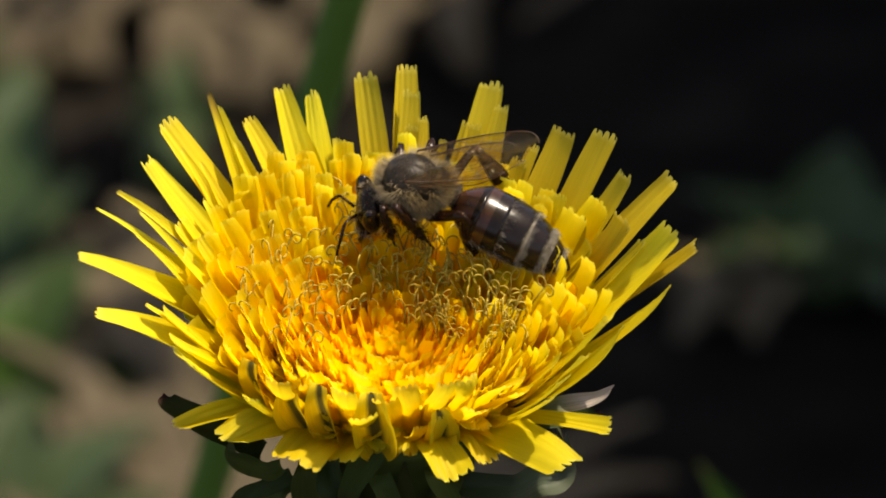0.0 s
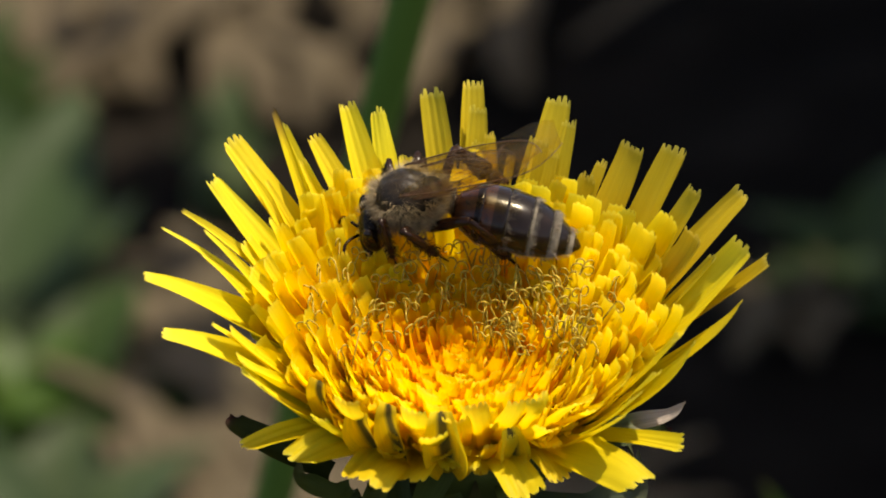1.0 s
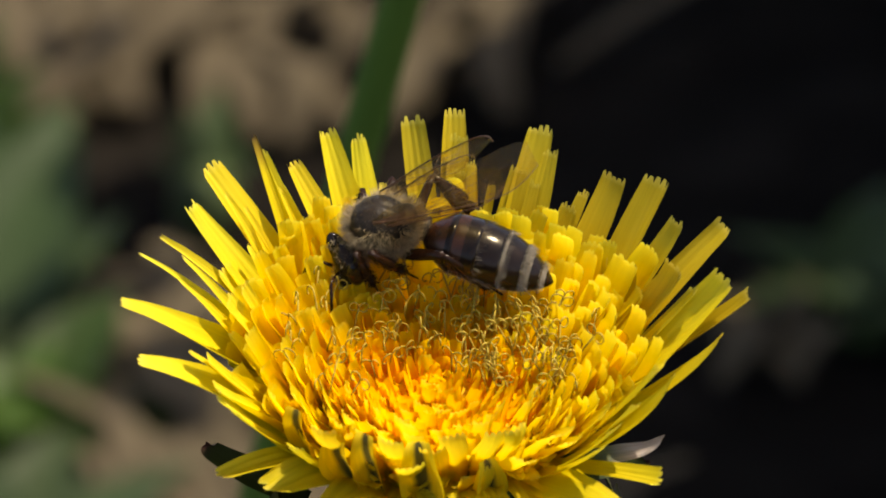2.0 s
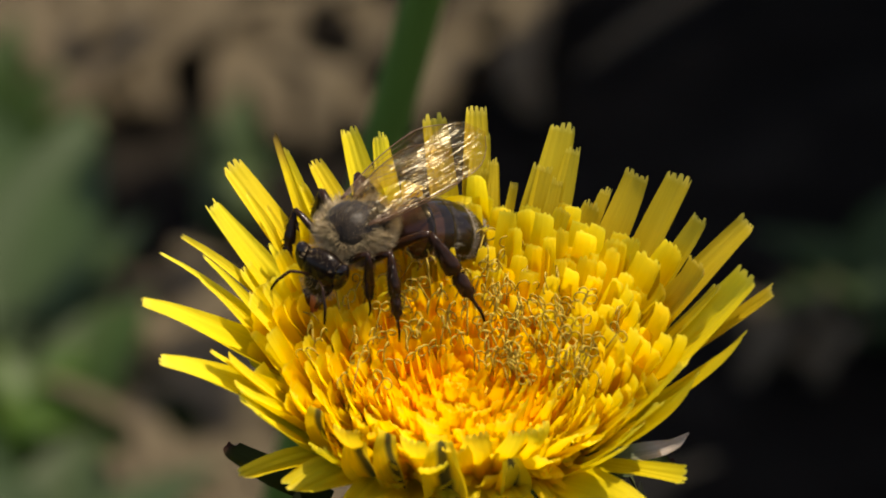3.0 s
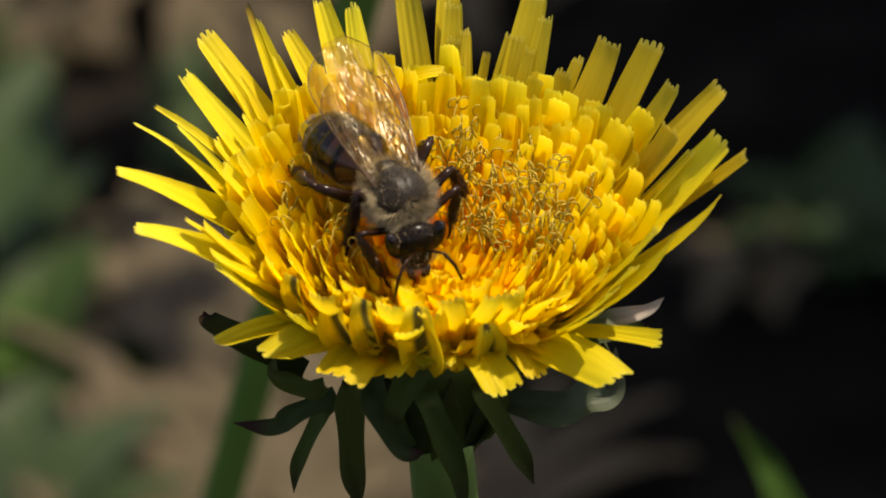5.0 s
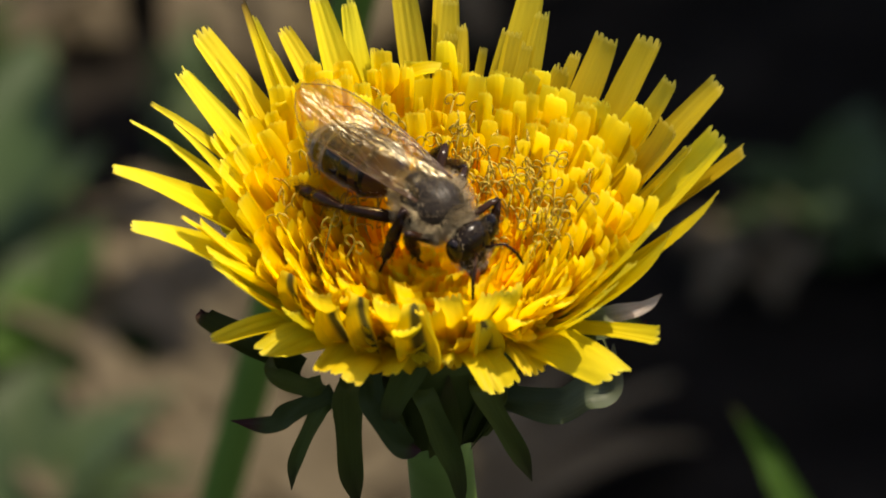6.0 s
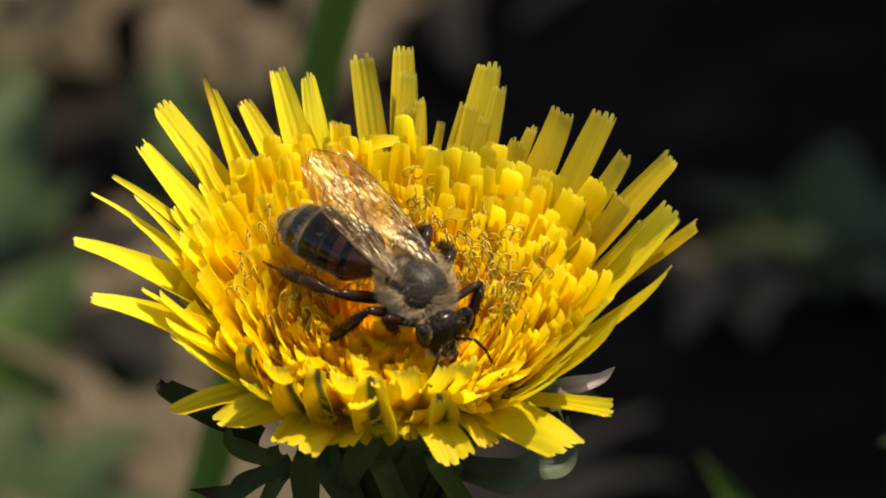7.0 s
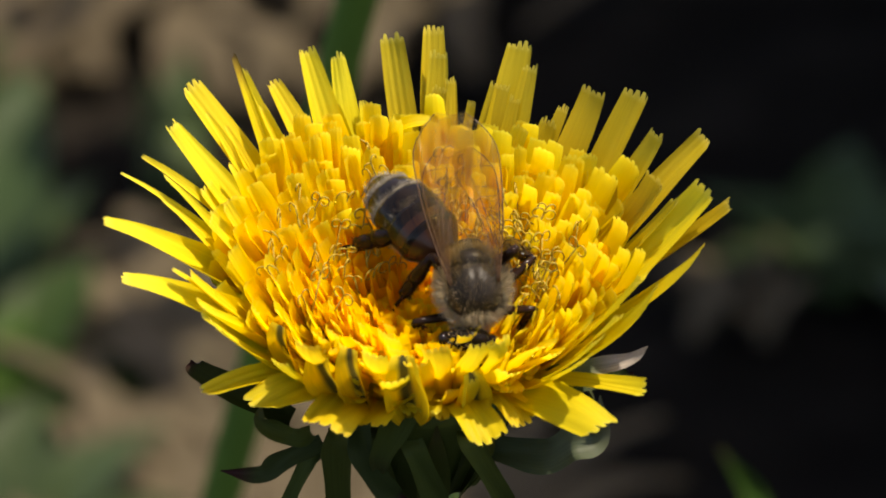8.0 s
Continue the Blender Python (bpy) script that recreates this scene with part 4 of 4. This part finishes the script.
def thorax(rng):
    """Rounded scutum, a groove behind it and the narrower scutellum, with long pale hair round the sides."""
    bm = bmesh.new()
    ball(bm, (0.25, 0, 0), (1.75, 1.72, 1.6), 32, 20)
    for v in bm.verts:
        v.co.z -= 0.1 * math.exp(-(v.co.y / 0.18) ** 2) * max(0.0, v.co.z) * 0.5
    ball(bm, (-1.25, 0, 0.3), (0.8, 1.15, 0.95), 20, 14)
    ball(bm, (-0.2, 0, -0.5), (1.9, 1.5, 1.2), 20, 14)
    sweep(bm, [(-1.4, 0, -0.2), (-2.0, 0, -0.3), (-2.6, 0, -0.3)], [1.0, 0.6, 0.8], 12)
    t = part("thorax", bm, CUTICLE_DULL, bee)
    bm = bmesh.new()

    def coat(n):
        bare = n.z > 0.2 and abs(n.y) < 0.84 and -0.85 < n.x < 0.85
        return rng.random() < (0.02 if bare else 1.0)

    fur(bm, seeds_on((1.85, 1.7, 1.55), (0.1, 0, 0), rng, 8000, coat), rng, 0.8, (-0.15, 0, 0.05), 0.008)
    fur(bm, seeds_on((0.85, 1.2, 1.0), (-1.25, 0, 0.3), rng, 1500, lambda n: n.x < 0.2 and (n.z < 0.6 or abs(n.y) > 0.5)), rng, 0.6, (-0.4, 0, 0.1), 0.009)
    fur(bm, seeds_on((1.76, 1.73, 1.61), (0.25, 0, 0), rng, 700, lambda n: n.z > 0.35), rng, 0.2, (-0.5, 0, 0), 0.007)
    part("fur", bm, FUR, t, "tan fur", kind="stuff")
    return t


thorax(random.Random(51))


def head_part(rng):
    bm = bmesh.new()
    ball(bm, (1.15, 0, -0.3), (0.85, 1.45, 1.2), 24, 16)
    ball(bm, (1.15, 0, 0.2), (0.6, 0.95, 0.55), 16, 12)
    ball(bm, (1.45, 0, -1.1), (0.65, 0.95, 0.95), 18, 12)
    h = part("head", bm, HEAD_BLACK, bee, "", mm(1.9, 0, 0))
    for s in (-1, 1):
        bm = bmesh.new()
        ball(bm, (0, 0, 0), (0.56, 0.46, 1.12), 24, 18)
        part("compound_eye", bm, EYE, h, "", mm(1.25, s * 1.2, -0.15) @ pose(0, 0, 0, s * -16, 12, s * 10))
        bm = bmesh.new()
        pts = [(0, 0, 0), (0.4, s * 0.4, 0.2), (0.7, s * 0.75, 0.25), (0.8, s * 0.85, 0.15), (1.1, s * 1.3, -0.5), (1.4, s * 1.6, -1.4)]
        sweep(bm, pts, [0.1, 0.08, 0.08, 0.1, 0.1, 0.08], 8)
        part("antenna", bm, LEG, h, "", mm(2.05, s * 0.35, -0.35))
        bm = bmesh.new()
        sweep(bm, [(0, 0, 0), (0.1, -s * 0.1, -0.5), (0.05, -s * 0.35, -0.95)], [0.28, 0.24, 0.1], 8, 0.6)
        part("mandible", bm, CUTICLE_BROWN, h, "", mm(1.75, s * 0.5, -1.7))
    bm = bmesh.new()
    sweep(bm, [(0, 0, 0), (0.1, 0, -0.8), (0.0, 0, -1.7), (-0.15, 0, -2.6)], [0.34, 0.3, 0.2, 0.06], 10, 0.7)
    part("proboscis", bm, TONGUE, h, "reddish tongue", mm(1.6, 0, -1.75))
    bm = bmesh.new()
    fur(bm, seeds_on((0.95, 1.55, 1.42), (1.25, 0, -0.35), rng, 700, lambda n: abs(n.y) < 0.7 and n.x < 0.6), rng, 0.32, (0, 0, -0.1), 0.007)
    fur(bm, seeds_on((0.7, 1.0, 1.0), (1.45, 0, -1.1), rng, 400, lambda n: n.x > -0.2), rng, 0.28, (0, 0, -0.3), 0.007)
    part("face_fur", bm, FUR, h, "tan fur", kind="stuff")
    return h


head = head_part(random.Random(52))


def abdomen_part(rng):
    """Six overlapping plates on a core, with pale hair along their front margins."""
    length, n = 7.7, 6

    def rad(s):
        return 1.6 * min(1.0, (s / 0.24) ** 0.55) * (1 - max(0, (s - 0.48) / 0.52) ** 2.1) ** 0.85 + 0.06

    def sag(x):
        s = -x / length
        return -1.6 * s * s + 0.5 * s

    bm = bmesh.new()
    lathe(bm, [(-length * s, rad(s) * 0.93) for s in [0.0, 0.03] + [i / 24 for i in range(2, 25)]], 28, 1.12, sag)
    core = part("abdomen", bm, CUTICLE_BROWN, bee, "", mm(-2.25, 0, -0.1))
    edges = [0.04, 0.23, 0.42, 0.6, 0.76, 0.89, 1.0]
    for k in range(n):
        a, b = edges[k], edges[k + 1] + (0.025 if k < n - 1 else 0)
        prof = []
        for i in range(9):
            s = a + (b - a) * i / 8
            prof.append((-length * s, rad(min(s, 1)) * (0.985 + 0.03 * i / 8)))
        bm = bmesh.new()
        lathe(bm, prof, 32, 1.12, sag)
        for f in bm.faces:
            s = -f.calc_center_median().x / length
            if k < 2 and s < a + (0.75 - 0.25 * k) * (b - a):
                f.material_index = 1
            if k > 1 and s < a + (0.0, 0.0, 0.14, 0.28, 0.48, 0.5)[k] * (b - a):
                f.material_index = 2
        plate = part("tergite", bm, [CUTICLE, CUTICLE_BROWN, FELT], core)
        if k > 1:
            bm = bmesh.new()
            seeds = []
            for _ in range((0, 0, 200, 600, 900, 200)[k]):
                s = a + (b - a) * (0.02 + 0.3 * rng.random() ** 1.4)
                th = rng.uniform(-0.5, 3.64)
                r = rad(s) * 1.0
                seeds.append(((-length * s, 1.12 * r * math.cos(th), sag(-length * s) + r * math.sin(th)), (0, math.cos(th), math.sin(th))))
            fur(bm, seeds, rng, 0.2, (-3.0, 0, 0), 0.005)
            part("hair_band", bm, FUR_PALE, plate, "pale hair band", kind="stuff")
    bm = bmesh.new()
    seeds = []
    for _ in range(900):
        s, th = rng.uniform(0.05, 0.9), rng.uniform(3.3, 6.1)
        r = rad(s)
        seeds.append(((-length * s, 1.12 * r * math.cos(th), sag(-length * s) + r * math.sin(th)), (0, math.cos(th), math.sin(th))))
    fur(bm, seeds, rng, 0.34, (-1.2, 0, 0), 0.007)
    part("belly_fur", bm, FUR, core, "tan fur", kind="stuff")
    return core


abdomen = abdomen_part(random.Random(53))


def wing(name, length, width, side, rng):
    """A clear wing that points back along -x and spreads to its side, with raised veins."""
    bm = bmesh.new()
    n, k = 18, 7

    def edge(s):
        end = max(0.0, (s - 0.72) / 0.28)
        front = 0.10 * width * math.sin(s * 3.14) + 0.02 * length * s - 0.42 * width * end ** 2.4
        depth = width * (0.1 + 0.9 * math.sin(min(1.0, s * 0.92 + 0.05) * 1.62) ** 1.1) * math.sqrt(max(0.0, 1 - end ** 2.2)) + 0.02
        return front, depth

    def at(s, q):
        front, depth = edge(s)
        y = front - depth * q
        return Vector((-length * s, side * y, 0.14 * math.sin(s * 5 + q * 3) * s + 0.12 * math.sin(q * 7) * s))

    grid = [[bm.verts.new(at(i / n, j / k)) for j in range(k + 1)] for i in range(n + 1)]
    for i in range(n):
        for j in range(k):
            bm.faces.new((grid[i][j], grid[i + 1][j], grid[i + 1][j + 1], grid[i][j + 1]))
    w = part(name, bm, WING, bee)
    bm = bmesh.new()
    runs = [[(s / 16, 0.0) for s in range(17)], [(s / 16, 0.10) for s in range(13)], [(s / 16, 0.12 + 0.33 * s / 16) for s in range(13)],
            [(s / 16, 0.15 + 0.6 * s / 16) for s in range(14)], [(s / 16, 0.2 + 0.95 * s / 16) for s in range(12)],
            [(0.5, 0.1 + 0.06 * i) for i in range(8)], [(0.68, 0.1 + 0.06 * i) for i in range(9)], [(0.33 + 0.02 * i, 0.12 + 0.06 * i) for i in range(6)]]
    for j, run in enumerate(runs):
        pts = [at(s, min(q, 1.0)) + Vector((0, 0, 0.02)) for s, q in run]
        r = 0.05 if j == 0 else 0.02
        sweep(bm, pts, [r * (1 - 0.5 * i / len(pts)) for i in range(len(pts))], 5)
    part("vein_network", bm, VEIN, w)
    return w


wrng = random.Random(54)
wings = {}
for side in (1, -1):
    wings["hind", side] = wing("hind_wing", 7.0, 2.6, side, wrng)
    wings["fore", side] = wing("fore_wing", 9.8, 3.7, side, wrng)

# Legs: hip, femur length, tibia and foot length, thickness.
LEGS = {"front": ((1.2, 0.9, -1.4), 2.7, 4.4, 0.25), "middle": ((0.0, 1.1, -1.6), 3.0, 5.0, 0.31), "hind": ((-1.3, 1.0, -1.3), 3.3, 5.9, 0.33)}
legs = {}


def leg_part(which, side, rng):
    hip, lf, lt, r = LEGS[which]
    bm = bmesh.new()
    sweep(bm, [(-0.3, 0, 0), (0, 0, 0), (lf * 0.4, 0, 0.05), (lf * 0.8, 0, 0.05), (lf, 0, 0)], [r * 0.8, r, r * 1.15, r * 0.95, r * 0.7], 10, 0.8)
    leg = part("leg", bm, LEG, bee)
    bm = bmesh.new()
    wide = 1.75 if which == "hind" else 1.45
    sweep(bm, [(0, 0, 0), (lt * 0.12, 0, 0), (lt * 0.34, 0, 0), (lt * 0.43, 0, 0), (lt * 0.46, 0, 0), (lt * 0.52, 0, 0), (lt * 0.68, 0, 0), (lt * 0.72, 0, 0), (lt * 0.76, 0, 0), (lt * 0.88, 0, 0.05), (lt, 0, -0.1)],
          [r * 0.65, r * 0.95, r * wide, r * wide, r * 0.9, r * wide * 0.88, r * wide * 0.8, r * 0.6, r * 0.36, r * 0.34, r * 0.22], 10, 0.72, up=(0, 1, 0))
    for _ in range(260):
        s, th = rng.uniform(0.05, 0.72), rng.uniform(0, 6.28)
        rr = r * (0.7 if s < 0.12 else 0.9)
        p, nrm = Vector((lt * s, rr * math.cos(th), rr * math.sin(th))), Vector((0, math.cos(th), math.sin(th)))
        fur(bm, [(p, nrm)], rng, 0.32, (0.8, 0, 0), 0.016)
    tibia = part("tibia", bm, LEG, leg, "", mm(lf, 0, 0))
    return leg, tibia


lrng = random.Random(55)
for which in LEGS:
    for side in (1, -1):
        legs[which, side] = leg_part(which, side, lrng)


def leg_rows(which, side, feet):
    """Two-link poses that bring the foot to each place, knee up and out. feet: (t, (x, y, z)) in the bee's millimetres."""
    hip, lf, lt, _ = LEGS[which]
    h = Vector((hip[0], hip[1] * side, hip[2]))
    upper, lower = [], []
    for t, foot in feet:
        d = Vector(foot) - h
        dist = max(abs(lf - lt) + 0.3, min(d.length, lf + lt - 0.15))
        u = d.normalized()
        out = Vector((-0.6, 0.9 * side, 0.4)) if which == "hind" else Vector((0, 0.9 * side, 0.9))
        out = Vector(KNEES.get((which, side, t), out))
        lift = (out - u * u.dot(out)).normalized()
        c = (lf * lf + dist * dist - lt * lt) / (2 * lf * dist)
        a = math.acos(max(-1, min(1, c)))
        x = u * math.cos(a) + lift * math.sin(a)
        knee = h + x * lf
        low = (h + u * dist - knee).normalized()
        z = lift * math.cos(a) - u * math.sin(a)
        y = z.cross(x)
        m = Matrix((x, y, z)).transposed().to_4x4()
        upper.append((t, mm(*h) @ m))
        k = math.atan2(-low.dot(z), low.dot(x))
        lower.append((t, mm(lf, 0, 0) @ pose(0, 0, 0, 0, math.degrees(k), 0)))
    return upper, lower


# ---- what moves ----
# Seconds; thorax in the flower head's millimetres; heading, pitch; abdomen turn, pitch; head turn, pitch.
BEE = [
    (0.0, 1.43, 6.22, 10.50, 164, 3, -5, 16, 24, -48),
    (0.5, -1.10, 8.13, 11.00, 171, 5, -10, 13, 37, -29),
    (1.0, -2.70, 6.49, 10.50, 172, -5, -2, 17, 11, -57),
    (1.5, -2.88, 7.59, 9.60, 173, -5, -3, 19, 21, -60),
    (2.8, -4.90, 6.52, 10.50, 168, -2, -12, 6, 44, -23),
    (3.0, -5.76, 6.16, 10.50, 215, 10, -6, 18, 19, -32),
    (3.2, -5.65, 3.48, 10.00, 237, 5, -8, 14, 27, -33),
    (3.5, -4.63, 4.73, 11.30, 253, 4, -1, 13, 4, -30),
    (4.0, -2.70, -0.65, 9.60, 293, 3, -1, 9, 3, -19),
    (4.5, -2.75, -1.10, 9.20, 287, 1, 3, 10, -8, -23),
    (5.8, -0.36, 1.27, 9.20, 318, 3, 2, 12, -7, -31),
    (6.0, -0.06, -1.49, 9.20, 312, 1, -0, 6, 1, -18),
    (6.5, 1.16, -1.75, 9.20, 324, -1, 6, 3, -18, -11),
    (7.0, 1.45, -1.84, 8.80, 312, -3, 8, 5, -13, -12),
    (7.5, 2.93, -2.05, 8.40, 299, -13, 31, 11, -33, -21),
    (8.0, 2.85, -2.50, 7.90, 276, -29, 30, 21, -10, -20),
]
# Seconds; rise, spread and roll of the wings on the bee's left, then on its right.
WINGS = [
    (0.0, 39, 29, 6, 35, -12, 6),
    (0.5, 23, 7, 6, 29, -12, 6),
    (1.0, 18, 0, 6, 24, -12, 6),
    (1.5, 23, -1, 6, 40, -9, 6),
    (2.8, 4, -12, 6, 38, -8, 6),
    (3.0, 2, -6, 6, -3, 20, 6),
    (3.2, 6, -5, 6, 7, 15, 6),
    (3.5, -9, 6, 6, -9, 2, 6),
    (4.0, 12, 8, 6, 3, 2, 6),
    (4.5, 10, 12, 6, 7, -1, 6),
    (5.8, 3, -3, 6, 1, 3, 6),
    (6.0, 10, -9, 6, 3, 8, 6),
    (6.5, 5, 6, 6, -2, -6, 6),
    (7.0, 5, 4, 6, 4, -2, 6),
    (7.5, 4, 3, 6, 10, 5, 6),
    (8.0, -5, 3, 6, -5, 7, 6),
]
# Seconds and foot places in the bee's millimetres, where they differ from the resting stance.
FEET_FRONT_LEFT = [(0.0, 0.5, 1.6, -3.8), (0.5, 0.3, 1.6, -3.7), (1.0, 0.7, 2.1, -3.7), (1.5, 0.2, 1.8, -3.8), (2.8, 0.4, 2.1, -3.8), (3.0, 0.6, 3.1, -3.8), (3.5, 1.5, 1.3, -3.7), (4.5, -0.4, 3.3, -3.5)]
FEET_FRONT_RIGHT = [(5.8, 1.2, -1.9, -3.7), (6.0, 0.3, -1.1, -3.5), (6.5, 0.3, -1.3, -3.5), (7.0, -0.3, -0.8, -3.4)]
FEET_MIDDLE_LEFT = [(0.0, -1.7, 1.3, -3.5), (0.5, -2.8, 1.45, -5.2), (1.0, -2.1, 1.3, -3.7), (1.5, -1.8, 0.9, -3.3), (2.8, -2.5, 1.2, -3.6), (3.0, 0.3, 5.6, -3.9), (3.2, -0.1, 2.7, -3.6), (3.5, 4.0, 2.8, -4.2), (4.0, -1.1, 4.8, -3.6), (4.5, -2.7, 5.8, -3.4), (6.0, -4.9, 5.2, -3.3), (7.0, -4.2, 5.6, -3.6), (7.5, -2.9, 3.6, -4.3), (8.0, -4.0, 2.6, -5.5)]
FEET_MIDDLE_RIGHT = [(3.2, -1.0, -4.3, -3.5), (3.5, 1.8, -3.8, -4.0), (4.0, 0.9, -2.8, -3.7), (4.5, -0.2, -2.6, -3.6), (5.8, 2.0, -4.8, -4.0), (6.0, -0.6, -3.5, -3.6), (6.5, -2.7, -4.3, -3.7), (7.0, -2.6, -4.8, -3.8), (7.5, -0.8, -5.7, -4.0), (8.0, 0.1, -4.35, -3.45)]
FEET_HIND_LEFT = [(0.0, -4.0, 0.5, -4.8), (0.5, -6.6, 1.3, -5.7), (1.0, -6.1, 0.85, -4.7), (1.5, -5.8, 0.9, -5.6), (2.8, -7.5, 2.9, -2.4), (3.0, -4.6, 6.9, -3.2), (3.2, -2.7, 5.3, -3.7), (3.5, 1.0, 5.7, -4.3), (4.0, -7.3, 6.6, -2.1), (8.0, -3.5, 2.5, -3.8)]
FEET_HIND_RIGHT = [(4.0, -7.3, -3.1, -3.2), (4.5, -7.6, -2.9, -2.6), (5.8, -7.9, -2.9, -2.1), (6.0, -9.1, -2.9, -2.4), (6.5, -7.2, -4.0, 0.5), (7.0, -8.0, -4.2, -1.4), (7.5, -7.6, -8.0, -1.4), (8.0, -4.3, -7.0, -5.0)]
# Where a knee points, when it is not up and out.
KNEES = {("hind", 1, 0.0): (-0.75, 0.42, 0.52), ("hind", 1, 0.5): (-0.57, 0.42, 0.71), ("middle", 1, 0.5): (-0.67, 0.48, 0.57), ("hind", 1, 1.0): (-0.53, 0.43, 0.73), ("hind", 1, 1.5): (-0.63, 0.44, 0.64), ("middle", -1, 8.0): (-0.59, -0.42, 0.69), ("hind", -1, 8.0): (-0.6, -0.2, 0.77)}


def motions():
    rows, ab, hd = [], [], []
    for t, x, y, z, heading, pitch, ay, ap, hy, hp in BEE:
        rows.append((t, HEAD @ mm(x, y, z) @ pose(0, 0, 0, 0, 0, heading) @ pose(0, 0, 0, 0, -pitch, 0)))
        ab.append((t, pose(0, 0, 0, 0, 5 - ap, ay) @ mm(-2.25, 0, -0.1)))
        hd.append((t, pose(0, 0, 0, 0, -hp, hy) @ mm(1.9, 0, 0.1) @ pose(0, 0, 0, 0, 0.9 * hp, 0)))
    walk(bee, rows)
    walk(abdomen, ab)
    walk(head, hd)
    for side, o in ((1, 0), (-1, 3)):
        for name, drop in (("fore", 0.0), ("hind", -0.15)):
            hinge = mm(0.3 if name == "fore" else -0.5, side * 1.35, 1.25 + drop)
            walk(wings[name, side], [(r[0], hinge @ pose(0, 0, 0, 0, 0, -side * r[2 + o]) @ pose(0, 0, 0, 0, r[1 + o] + (7 if r[0] >= 3.0 and r[1 + o] < 12 else 0), 0) @ pose(0, 0, 0, side * -r[3 + o], 0, 0)) for r in WINGS])
    stance = {"front": (2.6, 1.8, -4.4), "middle": (0.0, 3.6, -4.6), "hind": (-6.0, 3.6, -4.2)}
    feet = {("front", 1): FEET_FRONT_LEFT, ("front", -1): FEET_FRONT_RIGHT, ("middle", 1): FEET_MIDDLE_LEFT, ("middle", -1): FEET_MIDDLE_RIGHT,
            ("hind", 1): FEET_HIND_LEFT, ("hind", -1): FEET_HIND_RIGHT}
    rng = random.Random(61)
    for (which, side), placed in feet.items():
        at = {t: (x, y, z) for t, x, y, z in placed}
        b = stance[which]
        rest = [(r[0], at.get(r[0], (b[0] + rng.uniform(-0.5, 0.5), side * (b[1] + rng.uniform(-0.4, 0.3)), b[2] + rng.uniform(-0.3, 0.4)))) for r in BEE]
        up, low = leg_rows(which, side, rest)
        walk(legs[which, side][0], up)
        walk(legs[which, side][1], low)
    at = swaying_leaf.matrix_basis.copy()
    walk(swaying_leaf, [(t, at @ pose(0, 0, 0, 0, a, 0)) for t, a in ((0, 3.4), (2, 3.7), (4, 3.3), (5.8, 3.5), (6.2, 1.6), (6.4, 0.1), (6.6, 0.1), (6.8, 1.4), (7.0, 1.8), (7.3, 3.3), (8.0, 3.6))])


motions()
